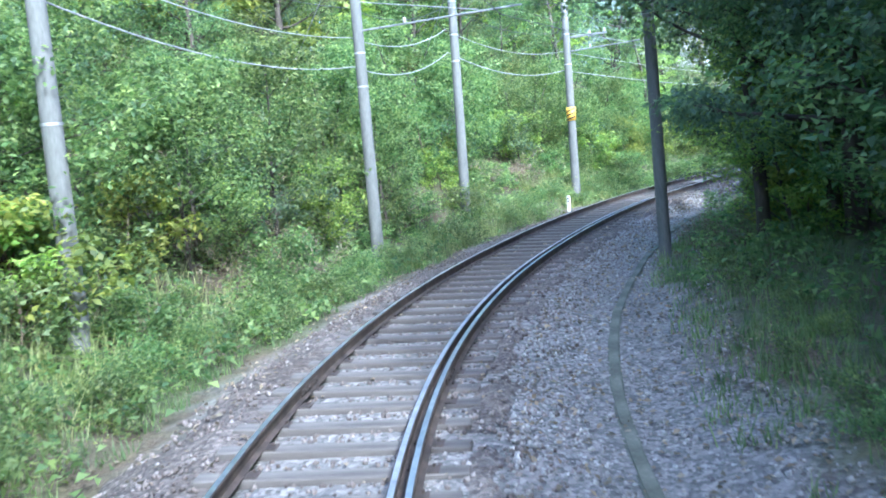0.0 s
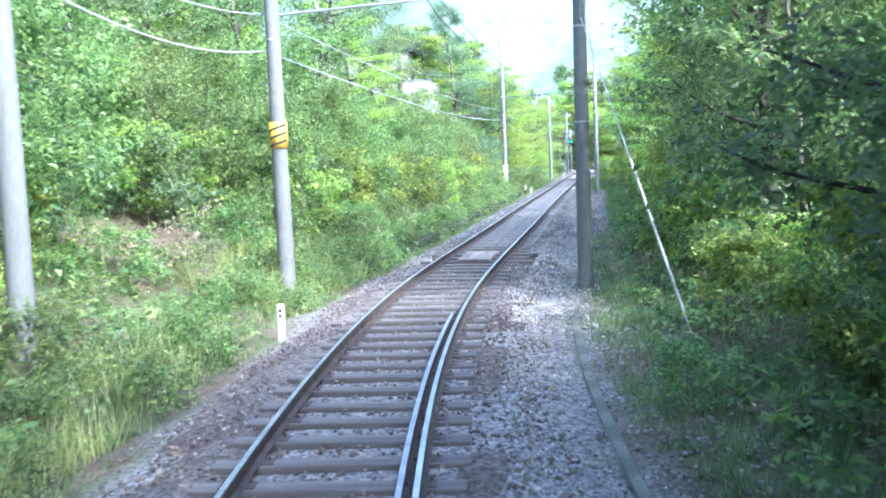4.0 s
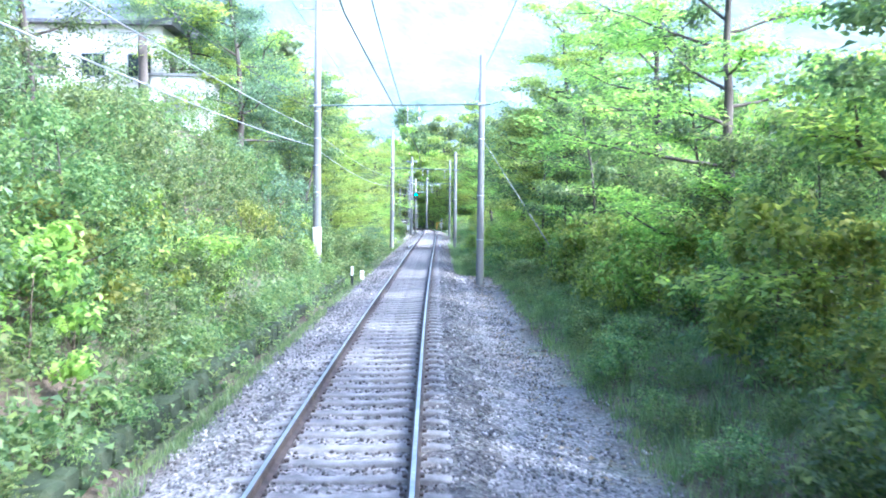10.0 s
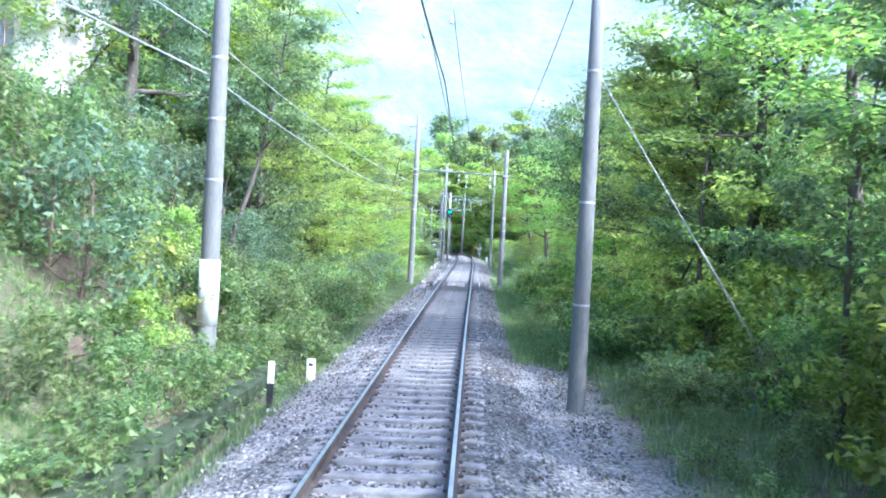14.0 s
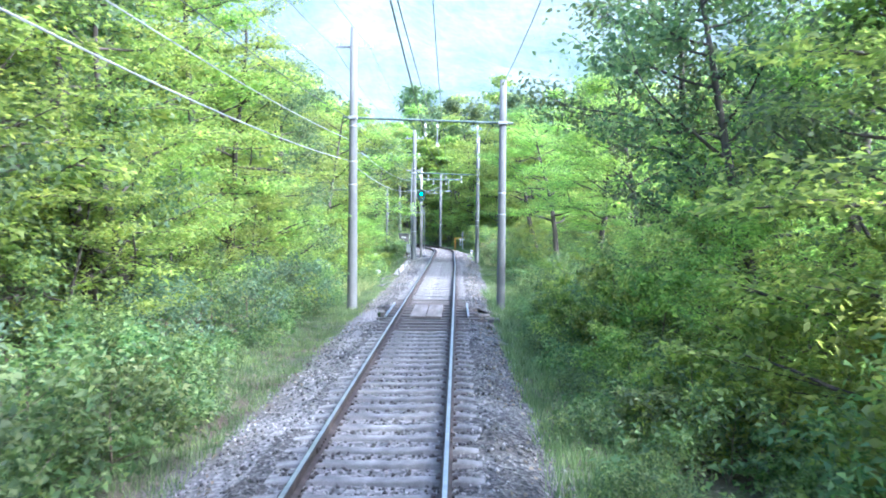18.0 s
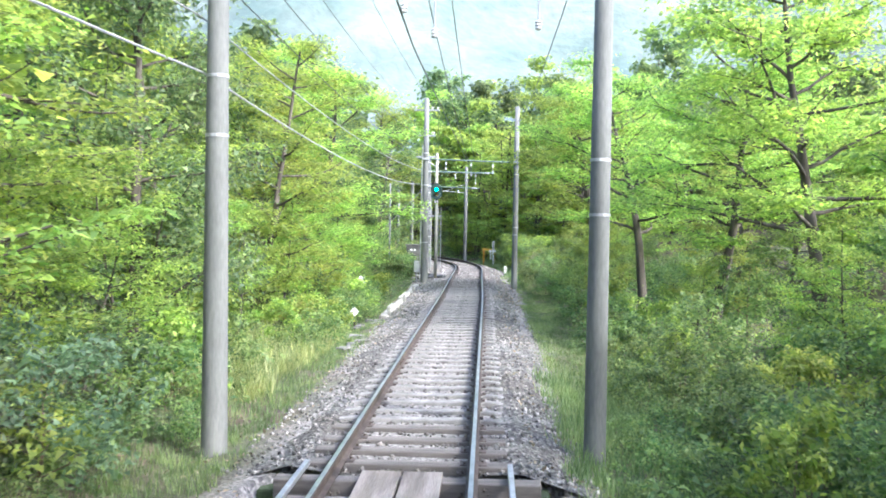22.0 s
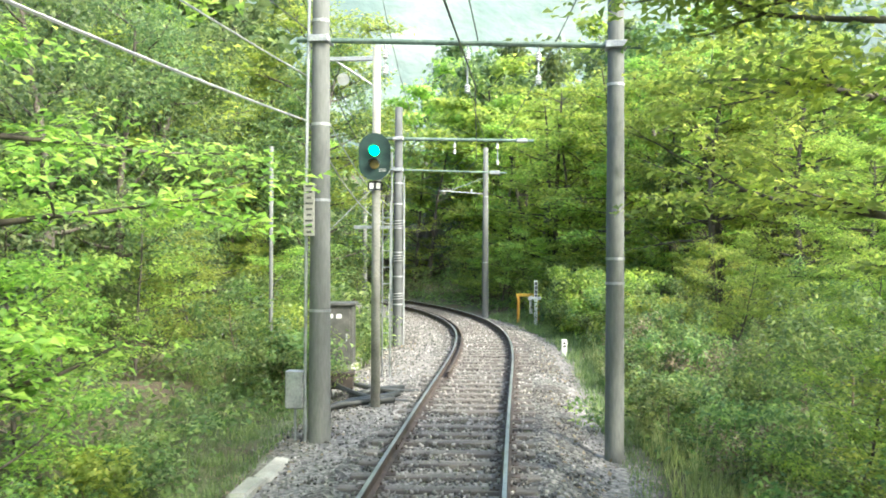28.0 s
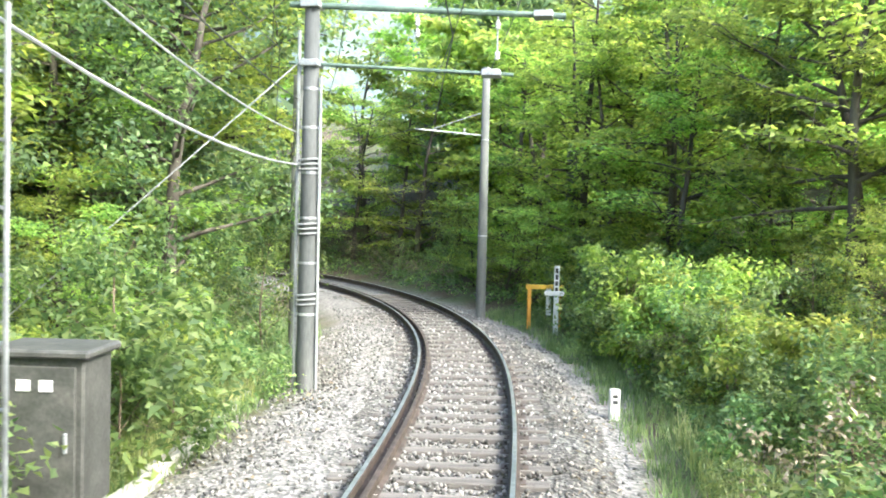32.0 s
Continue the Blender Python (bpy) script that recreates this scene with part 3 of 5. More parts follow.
def pole(s, u, height, r0=0.16, r1=0.11, label="grey concrete line pole", straps=(), arms=(), name="line_pole", lean=0.0, mat=CONCRETE):
    p = foot_su(s, u)
    m = pose(p.x, p.y, p.z, 0, lean, math.degrees(heading(s)))
    ob = thing(name, m, label, "pole", "poles along the line")
    part("shaft", tapered_pole(height, r0, r1), mat, ob, smooth=True)
    for z in straps:
        r = r0 + (r1 - r0) * z / height
        part("strap", Build().tube([(0, 0, z - .02), (0, 0, z + .02)], r + .008, 14), GALVANISED, ob, "thin steel strap")
    for z, x0, x1 in arms:
        arm = part("crossarm", Build().box((abs(x1 - x0), .075, .075), ((x0 + x1) / 2, r0 + .03, z), bevel=.006), GALVANISED, ob, "galvanised crossarm")
        for x in (x0 + .08, x1 - .08, (x0 + x1) / 2 + .25):
            part("insulator", insulator((x, r0 + .03, z + .04)), PORCELAIN, arm)
    return ob


pole(11.6, -4.8, 9.5, straps=(3.1, 6.0), arms=((8.6, -.7, .7),))
pole(21.0, -4.1, 9.6, straps=(4.4, 5.2, 6.6), arms=((7.4, -.6, .6), (8.6, -.7, .7)))
pole(27.2, -4.25, 9.3, straps=(4.6, 5.4, 6.4), arms=((6.9, -.6, .6), (8.4, -.7, .7)), lean=0.6)
pole_a = pole(34.0, -3.05, 9.4, 0.17, straps=(5.1, 6.2), arms=((6.1, -.3, 1.5), (8.6, -.7, .7)), label="grey concrete line pole with a yellow warning band")
band = part("warning_band", Build().tube([(0, 0, 3.02), (0, 0, 3.52)], 0.175, 16), YELLOW, pole_a, "yellow band with black slanting stripes", smooth=True)
for k in range(3):
    strip = Build()
    pts = [(0.178 * math.sin(w), -0.178 * math.cos(w), 3.07 + k * .15 + w * .055) for w in np.linspace(-1.3, 1.3, 10)]
    verts = [Vector(q) for q in pts] + [Vector(q) + Vector((0, 0, .05)) for q in pts]
    strip.add(verts, [(i, i + 1, i + 11, i + 10) for i in range(9)])
    part("black_stripe", strip, BLACK, band)
pole(19.9, 2.98, 9.0, 0.13, straps=(5.0,), label="grey concrete pole half hidden in foliage", lean=-1.0)
pole(35.6, 2.8, 8.6, 0.16, straps=(3.4, 5.3), label="grey concrete pole among leaning branches")
pole_b = pole(83.5, -3.92, 11.0, 0.18, 0.12, straps=(3.0, 4.1, 5.2, 6.3), arms=((10.5, -.8, .8),), label="tall concrete pole with a white painted foot")
part("white_foot", Build().tube([(0, 0, .35), (0, 0, 1.55)], [.189, .186], 16), WHITE, pole_b, "white painted foot", smooth=True)
pole_r2 = pole(83.2, 2.8, 9.4, 0.16, straps=(1.9, 3.7, 6.0), label="grey concrete pole standing in gravel")
pole(115.8, -2.58, 9.2, 0.17, straps=(4.1, 4.85, 6.0), label="grey concrete pole in low bushes", arms=((8.6, -.6, .6),))
pole(116.1, 2.3, 7.6, 0.145, straps=(3.2, 3.9), label="grey concrete pole in low bushes")
pole_f = pole(146.6, -1.98, 8.7, 0.17, 0.11, straps=(1.9, 3.5, 4.6, 6.1), arms=((8.15, -.6, .6), (6.95, -.42, .42)), label="tall sunlit concrete pole with cables and a number plate")
pole_g = pole(146.8, 2.28, 8.6, 0.14, straps=(2.55, 2.9, 5.4), label="grey concrete pole in dappled sunlight")
pole_i = pole(159.6, -2.45, 6.9, 0.16, straps=(1.2, 2.0, 2.7, 3.4, 4.1, 4.7), label="dark concrete pole bound with cables", mat=DARK_CONCRETE)
pole(164.5, -3.3, 5.7, 0.13, label="short grey pole behind the curve")
pole(151.8, -4.2, 5.0, 0.045, 0.04, label="thin pale post among weeds behind the cabinet")
pole(171.8, -3.0, 5.3, 0.11, 0.09, label="slender grey pole inside the curve")
pole(171.4, 2.15, 7.3, 0.15, straps=(2.4, 5.2), label="grey concrete pole outside the curve")
pole(176.0, 7.5, 5.0, 0.22, label="grey trunk-like concrete pole among the trees")

# cables and plate on the tall pole, meter box at its foot
part("conduit", Build().tube([(-.2, -.06, 0), (-.19, -.06, 4.2), (-.16, -.05, 6.5)], .025, 7), GALVANISED, pole_f)
part("conduit", Build().tube([(-.22, .05, 0), (-.21, .05, 3.4)], .018, 7), GALVANISED, pole_f)
plate = part("plate", Build().box((.16, .012, .76), (-.12, -.19, 3.36), bevel=.004), WEATHERED, pole_f, "white plate with rows of unreadable marks")
for k in range(9):
    part("mark", Build().box((.11 - .02 * (k % 3), .006, .03), (-.12, -.2, 3.69 - k * .082)), CABINET_GREY, plate)
part("junction_box", Build().box((.26, .16, .55), (-.36, -.02, .75), bevel=.015).box((.03, .03, .5), (-.36, 0, .25)), GALVANISED, pole_f, "grey junction box")
for z in (1.2, 2.3, 3.3):
    part("cable_coil", Build().tube([(.17 * math.cos(w), .17 * math.sin(w), z + .1 + .012 * w) for w in np.linspace(0, 19, 60)], .014, 5), CABLE, pole_i)
part("conduit", Build().tube([(-.19, 0, 0), (-.19, 0, 5.6)], .03, 7), CABLE, pole_i)
part("conduit", Build().tube([(.17, -.08, 0), (.17, -.08, 4.9)], .022, 7), CABLE, pole_i)


# ---- beams across the line, with hangers for the wires ----
def beam(a, b, label, drops=(), r=0.04, tag="cross_beam"):
    """a, b: (s, u, height above the rails)."""
    pa, pb = on_line(a[0], a[1], a[2]), on_line(b[0], b[1], b[2])
    ob = thing(tag, Matrix.Translation(pa), label, "cross beam", "beams over the line")
    d = pb - pa
    part("tube", Build().tube([-d.normalized() * .35, d * .5, d + d.normalized() * .35], r, 8), GREEN_STEEL, ob)
    for f in (0, 1):
        part("clamp", Build().box((.3, .34, .1), d * f, bevel=.01), GALVANISED, ob)
    for f, drop in drops:
        q = d * f
        h = part("hanger", Build().tube([q, q - Vector((0, 0, drop))], .014, 6), GALVANISED, ob)
        part("insulator", insulator((q.x, q.y, q.z - drop), False), PORCELAIN, h)
        part("insulator", insulator((q.x, q.y, q.z - .12), False), PORCELAIN, h)
    return ob


beam((83.5, -3.92, 6.85), (83.2, 2.8, 6.95), "steel tube beam across the track between two poles", ((.37, .35), (.55, .75), (.62, .5)))
beam((115.8, -2.58, 5.8), (116.1, 2.3, 5.7), "steel tube beam across the track with insulators", ((.48, .4), (.56, .7), (.83, .55)))
beam((146.6, -1.98, 5.6), (146.8, 2.28, 5.5), "galvanised beam across the track with wire hangers", ((.22, .35), (.5, .6), (.74, .45)))
beam((159.6, -2.45, 5.75), (160.0, 1.15, 5.75), "steel beam reaching over the curve", ((.45, .3), (.8, .6)), 0.05)
beam((159.6, -2.45, 4.85), (159.9, .35, 4.8), "thin steel beam across the curve", (), 0.03)


def cantilever(s, u, z, reach):
    """An arm from a pole to the wire."""
    p = on_line(s, u, z)
    m = pose(p.x, p.y, p.z, 0, 0, math.degrees(heading(s)))
    ob = thing("cantilever_arm", m, "thin steel arm holding the contact wire", "bracket", "arms along the line")
    part("tube", Build().tube([(0, 0, 0), (reach, 0, .1)], .025, 7), GALVANISED, ob)
    part("stay", Build().tube([(0, 0, .7), (reach * .75, 0, .12)], .012, 6), GALVANISED, ob)
    part("insulator", insulator((reach * .3, 0, .05)), PORCELAIN, ob)


cantilever(34.0, -3.05, 5.3, 3.0)
cantilever(21.0, -4.1, 5.2, 4.1)
cantilever(35.6, 2.8, 5.6, -2.7)
cantilever(171.4, 2.15, 4.9, -2.1)


# ---- wires ----
def wire(name, points, sag, r, mat, label, group):
    b = Build()
    pts = []
    for i, (p, q) in enumerate(zip(points, points[1:])):
        n = 14
        for k in range(n if i < len(points) - 2 else n + 1):
            w = k / n
            pts.append(p.lerp(q, w) - Vector((0, 0, sag * 4 * w * (1 - w))))
    b.tube(pts, r, 5)
    return single(name, b, mat, Matrix(), label, "wire", group)


contact = [on_line(s, (0.25 if i % 2 else -0.2), 5.0) for i, s in enumerate((-10, 8, 20, 34, 58, 82, 117, 147, 158, 170, 182, 195))]
messenger = [on_line(s, 0.0, 5.65) for s in (-10, 8, 20, 34, 58, 82, 117, 147, 158, 170, 182, 195)]
wire("contact_wire", contact, 0.03, .011, WIRE, "thin copper contact wire over the track", "overhead wires")
wire("messenger_wire", messenger, 0.18, .009, WIRE, "thin wire carrying the contact wire", "overhead wires")
wire("feeder_wire", [on_line(s, u, z) for s, u, z in ((20, 2.6, 7.6), (35.6, 2.8, 7.6), (83.2, 2.8, 8.2), (116.1, 2.3, 7.0), (146.8, 2.28, 7.4), (171.4, 2.15, 6.6))], 0.5, .011, WIRE, "dark feeder wire on the pole tops", "overhead wires")
wire("span_wire", [on_line(82, .2, 6.9), on_line(100, .4, 6.4), on_line(117, .3, 5.8), on_line(147, .3, 5.6)], 0.15, .009, WIRE, "dark wire along the line", "overhead wires")
posts = ((-8, -4.6), (11.6, -4.8), (21.0, -4.1), (27.2, -4.25), (34.0, -3.05), (83.5, -3.92), (115.8, -2.58), (146.6, -1.98), (159.6, -2.45), (164.5, -3.3))
for z, off, sag, r in ((4.9, -.2, .4, .015), (5.6, -.22, .35, .012), (6.3, -.2, .35, .01), (7.4, -.5, .4, .008), (8.5, -.6, .35, .007), (8.5, .55, .35, .007)):
    pts = []
    for s, u in posts:
        p = on_line(s, u + off)
        top = {146.6: .95, 159.6: .72, 164.5: .62}.get(s, 1.0)
        pts.append(Vector((p.x, p.y, foot_su(s, u).z + z * top)))
    wire("utility_cable", pts, sag, r, CABLE if r > .01 else WIRE, "grey cable sagging between the poles", "cables on the poles")


def guy(top, bottom, label, guard=True):
    d = bottom - top
    ob = thing("guy_wire", Matrix.Translation(top), label, "guy wire", "guy wires")
    part("cable", Build().tube([(0, 0, 0), d], .012, 5), GALVANISED, ob)
    if guard:
        part("guard_tube", Build().tube([d * .55, d * .97], .025, 8), WEATHERED, ob, "pale plastic guard tube")
    return ob


guy(on_line(35.6, 2.8, 5.2), foot_su(29.6, 4.1), "guy wire with a pale guard tube beside the pole")
guy(on_line(83.2, 2.8, 5.6), foot_su(83.0, 6.4), "guy wire with a pale guard tube in the bushes")
guy(on_line(21, -4.1, 7.5), foot_su(24, -9), "guy wire running up the bank", True)
guy(on_line(27.2, -4.3, 7.0), foot_su(32, -9), "guy wire running up the bank", True)
guy(on_line(34, -3.05, 7.0), foot_su(41, -8), "guy wire running up the bank", True)
guy(on_line(159.6, -2.5, 5.0), foot_su(157, -7.5), "guy wire beside the curve", False)

def lettering(words, size):
    """Flat raised letters as a mesh, upright in their own plane."""
    curve = bpy.data.curves.new("lettering", "FONT")
    curve.body, curve.size, curve.extrude, curve.align_x = words, size, .003, "CENTER"
    ob = bpy.data.objects.new("lettering", curve)
    me = bpy.data.meshes.new_from_object(ob)
    bpy.data.objects.remove(ob)
    me.materials.append(WHITE)
    return me


# ---- the colour light signal ----
p = foot_su(149.3, -1.6)
sig = thing("railway_signal", pose(p.x, p.y, p.z, 0, 0, math.degrees(heading(146))), "colour light signal showing green on a pale steel post", "signal")
part("post", Build().tube([(0, 0, -.3), (0, 0, 6.3)], [.085, .07], 12), WEATHERED, sig, smooth=True)
head_z = 4.36
outline = [(.28 * math.cos(w), .28 * math.sin(w) + (.13 if math.sin(w) > 0 else -.13)) for w in np.linspace(0, 2 * math.pi, 36, endpoint=False)]
disc = Build()
n = len(outline)
disc.add([(x, -.2, head_z + z) for x, z in outline] + [(x, -.17, head_z + z) for x, z in outline],
         [tuple(range(n)), tuple(reversed(range(n, 2 * n)))] + [(i, i + n, (i + 1) % n + n, (i + 1) % n) for i in range(n)])
board = part("backboard", disc, DARK_GREEN, sig, "dark oval backboard")
part("housing", Build().box((.3, .2, .56), (0, -.06, head_z), bevel=.03), BLACK, sig)
for k, (z, mat, what) in enumerate(((.1, GREEN_LIGHT, "lit green lens"), (-.13, AMBER_GLASS, "unlit amber lens"))):
    part("lens", Build().tube([(0, -.205, head_z + z), (0, -.225, head_z + z)], [.085, .078], 20), mat, board, what, smooth=False)
    hood = Build()
    arc = np.linspace(.1, math.pi - .1, 14)
    rows = [(.092 * math.cos(w), y, head_z + z + .092 * math.sin(w)) for y in (-.2, -.33) for w in arc] + [(.098 * math.cos(w), y, head_z + z + .098 * math.sin(w)) for y in (-.2, -.33) for w in arc]
    q = len(arc)
    hood.add(rows, [(i, i + 1, i + q + 1, i + q) for i in range(q - 1)] + [(i + 2 * q, i + 3 * q, i + 3 * q + 1, i + 2 * q + 1) for i in range(q - 1)] + [(i + q, i + q + 1, i + 3 * q + 1, i + 3 * q) for i in range(q - 1)])
    part("hood", hood, BLACK, board)
part("lettering", lettering("3TR", .075), WHITE, board, "small white letters 3TR", at=pose(.14, -.206, head_z - .265, 90))
plate = part("number_plate", Build().box((.26, .02, .15), (0, -.13, head_z - .5), bevel=.005), BLACK, sig, "black plate with pale marks")
for x in (-.06, .06):
    part("mark", Build().box((.07, .008, .1), (x, -.144, head_z - .5)), WHITE, plate)
part("bracket", Build().box((.62, .08, .06), (-.08, 0, head_z - 1.22), bevel=.006), GALVANISED, sig)
part("top_arm", Build().box((1.1, .07, .07), (-.5, 0, 6.1), bevel=.006), GALVANISED, sig)
part("top_brace", Build().tube([(-.75, 0, 6.08), (-.02, 0, 5.6)], .02, 6), GALVANISED, sig)
ladder = part("ladder", Build().tube([(.1, .1, .5), (.1, .1, 3.6)], .014, 6).tube([(.24, .1, .5), (.24, .1, 3.6)], .014, 6), GALVANISED, sig, "narrow steel ladder")
for k in range(10):
    part("rung", Build().tube([(.1, .1, .7 + k * .29), (.24, .1, .7 + k * .29)], .009, 5), GALVANISED, ladder)
part("horn", Build().tube([(-.55, -.1, 5.75), (-.55, -.22, 5.7)], [.05, .11], 12), PORCELAIN, sig, "white bell-shaped fitting")

# ---- fittings beside the line ----
p = foot_su(150.4, -2.45)
box = thing("trackside_box", pose(p.x, p.y, p.z, 0, 0, math.degrees(heading(149)) + 8), "dark rusty cable box on short legs", "equipment box")
part("case", Build().box((.5, .42, .26), (0, 0, .33), bevel=.02), RUST, box)
part("lid", Build().box((.56, .48, .05), (0, 0, .485), bevel=.012), RUST, box, "overhanging steel lid")
for x in (-.2, .2):
    for y in (-.15, .15):
        part("leg", Build().box((.05, .05, .26), (x, y, .1)), RUST, box)
for k, (a, b, c) in enumerate((((-.1, -.2, .3), (.6, -.9, .02), (1.7, -.6, .03)), ((.2, .1, .28), (.9, .2, .05), (1.75, .6, .04)))):
    part("cable", Build().tube([Vector(a).lerp(Vector(b), w) * (1 - w) + Vector(b).lerp(Vector(c), w) * w for w in np.linspace(0, 1, 14)], .05, 7), BLACK, box, "thick black cable")

bundle = thing("cable_bundle", Matrix(), "thick black cables lying on the gravel beside the signal", "cables")
for way in (((148.5, -2.5), (149.1, -2.2), (149.5, -1.8), (149.6, -1.3)), ((148.9, -2.35), (149.4, -2.05), (149.9, -1.7), (150.2, -1.3)), ((150.2, -2.2), (150.7, -1.8), (151.1, -1.35))):
    pts = [foot_su(s, u) + Vector((0, 0, .05 + .04 * (k % 2))) for k, (s, u) in enumerate(way)]
    part("cable", Build().tube(pts, .065, 8), BLACK, bundle, smooth=True)

p = foot_su(152.7, -3.0)
cab = thing("relay_cabinet", pose(p.x, p.y, p.z, 0, 0, math.degrees(heading(154)) + 4), "dark grey metal cabinet standing in tall weeds", "cabinet")
part("body", Build().box((.74, .55, 1.25), (0, 0, 1.05), bevel=.02), CABINET_GREY, cab)
part("roof", Build().box((.86, .68, .07), (0, 0, 1.7), bevel=.02), CABINET_GREY, cab, "overhanging grey roof")
part("plinth", Build().box((.7, .5, .75), (0, 0, .07), bevel=.02), WEATHERED, cab, "concrete plinth")
part("door", Build().box((.62, .03, 1.1), (0, -.285, 1.05), bevel=.008), CABINET_GREY, cab)
part("handle", Build().box((.03, .04, .16), (.24, -.315, 1.0), bevel=.008), GALVANISED, cab)
for x in (-.1, .08):
    part("label_plate", Build().box((.11, .01, .09), (x, -.308, 1.45)), WHITE, cab, "small white plate")


def marker_post(s, u, h, w=.11, label="short white concrete marker post", marks=2, dark=0.0):
    p = foot_su(s, u)
    ob = thing("marker_post", pose(p.x, p.y, p.z, 0, 0, math.degrees(heading(s)) + 5), label, "marker post", "marker posts")
    part("stone", Build().box((w, w * .8, h + .3), (0, 0, h / 2 - .15), bevel=.012), WHITE, ob)
    for k in range(marks):
        part("mark", Build().box((w * .5, .006, .05), (0, -w * .4 - .004, h - .1 - k * .09)), INK, ob)
    if dark:
        part("dark_base", Build().box((w * 1.04, w * .85, dark), (0, 0, dark / 2)), BLACK, ob, "black painted base")


marker_post(31.0, -2.2, .62)
marker_post(81.6, -2.28, .75, .1, "marker post with a white top and dark base", 0, .4)
marker_post(84.3, -2.12, .42, .16, "white pointed marker stone", 1)
marker_post(159.1, 2.3, .46, .15, "white marker post with dark marks", 2)
marker_post(160.9, -2.75, 1.5, .12, "tall narrow white post beside the pole", 3)

p = foot_su(167.6, 3.05)
sign = thing("crossing_sign", pose(p.x, p.y, p.z, 0, 0, math.degrees(heading(160)) - 4), "white wooden trackside sign shaped like a cross", "sign")
part("upright", Build().box((.13, .04, 1.75), (0, 0, .87), bevel=.008), WHITE, sign)
part("arm", Build().box((.5, .035, .12), (-.05, -.04, 1.05), bevel=.008), WHITE, sign)
for k in range(4):
    part("mark", Build().box((.07, .006, .12), (0, -.024, 1.62 - k * .16)), INK, sign)
p = foot_su(168.4, 3.0)
gate = thing("orange_frame", pose(p.x, p.y, p.z, 0, 0, math.degrees(heading(160)) + 3), "orange painted wooden frame with a white plate", "barrier")
for x in (-.4, .4):
    part("upright", Build().box((.1, .1, 1.15), (x, 0, .57), bevel=.01), ORANGE, gate)
part("crossbar", Build().box((1.0, .06, .12), (0, -.02, 1.1), bevel=.01), YELLOW, gate)
part("plate", Build().box((.13, .02, .7), (.1, -.06, .72), bevel=.004), WHITE, gate)

p = foot_su(131.5, -3.12)
stake = thing("diamond_marker", pose(p.x, p.y, p.z, 0, 0, math.degrees(heading(128))), "small white diamond plate on a thin stake", "marker")
part("stake", Build().tube([(0, 0, -.2), (0, 0, .62)], .018, 6), RUST, stake)
part("plate", Build().box((.2, .012, .2), (0, -.02, .66), Matrix.Rotation(radians(45), 3, "Y"), bevel=.004), WHITE, stake)

p = foot_su(139.0, -3.95)
rag = Build()
cloth = [(x * .05 - .15 + .05 * math.sin(y * 1.7), .06 * math.sin(x * 1.3 + y), 1.05 + y * .05 + .05 * math.sin(x * 1.9 + y)) for y in range(6) for x in range(6)]
rag.add(cloth, [(y * 6 + x, y * 6 + x + 1, y * 6 + x + 7, y * 6 + x + 6) for y in range(5) for x in range(5)])
rag_ob = single("white_sheet", rag, WHITE, Matrix.Translation(p), "crumpled white sheet caught in a bush", "litter", smooth=True)
mod = rag_ob.modifiers.new("thick", "SOLIDIFY")
mod.thickness = .008

# concrete edging that holds the ballast, in blocks, low on the far stretch
edge = thing("concrete_edging", Matrix(), "low broken concrete edging along the ballast", "kerb", kind="structure")
rng = random.Random(5)
s = 131.5
while s < 145.6:
    length = rng.uniform(.8, 1.7)
    if not 135.3 < s < 136.3:
        rough = Build().box((.24, length - .03, .55), bevel=.035)
        rough.v = [(x + rng.uniform(-.012, .012), y + rng.uniform(-.02, .02), z + rng.uniform(-.015, .015)) for x, y, z in rough.v]
        part("block", rough, WEATHERED, edge, at=along(s + length / 2, -2.27 + rng.uniform(-.04, .04), -.5 + rng.uniform(-.04, .03), rng.uniform(-2, 2)))
    s += length
s = 149.8
while s < 158.5:
    length = rng.uniform(.9, 1.6)
    part("block", Build().box((.2, length - .03, .45), bevel=.03), WEATHERED, edge, at=along(s + length / 2, -2.75 - .07 * (s - 149.8), -.42, rng.uniform(-2, 2)))
    s += length
for k in range(13):
    slab = Build().box((rng.uniform(.22, .45), rng.uniform(.2, .55), .08), bevel=.025)
    slab.v = [(x + rng.uniform(-.05, .05), y + rng.uniform(-.05, .05), z + rng.uniform(-.015, .015)) for x, y, z in slab.v]
    p = foot_su(rng.uniform(125, 131.4), rng.uniform(-2.95, -2.15))
    part("slab", slab, PC_CONCRETE, edge, "broken flat piece of concrete", at=pose(p.x, p.y, p.z + .03, rng.uniform(-8, 8), rng.uniform(-8, 8), rng.uniform(0, 180)))
for s in (131.9, 137.0, 141.4):
    part("stake", Build().box((.1, .1, .8), (0, 0, 0), bevel=.015), WEATHERED, edge, at=along(s, -2.1, -.44, rng.uniform(-6, 6)))

# cable trough beside the curve
trough = thing("cable_trough", Matrix(), "narrow weathered concrete cable trough beside the track", "cable trough")
side_form, run = [(-.075, -.12), (.075, -.12), (.075, .03), (-.075, .03)], np.arange(-4, 33.1, .5)
sides = Build()
for s in run:
    p, w = foot_su(s, 2.58), heading(s)
    sides.v += [tuple(p + Vector((x * math.cos(w), x * math.sin(w), z))) for x, z in side_form]
for k in range(len(run) - 1):
    for c in range(4):
        a, b = k * 4 + c, k * 4 + (c + 1) % 4
        sides.f.append((a, b, b + 4, a + 4))
        sides.s.append(0)
part("channel", sides, MOSSY_CONCRETE, trough)
lid = Build().box((.12, .985, .03), (0, 0, 0), bevel=.006).mesh("lid", MOSSY_CONCRETE)
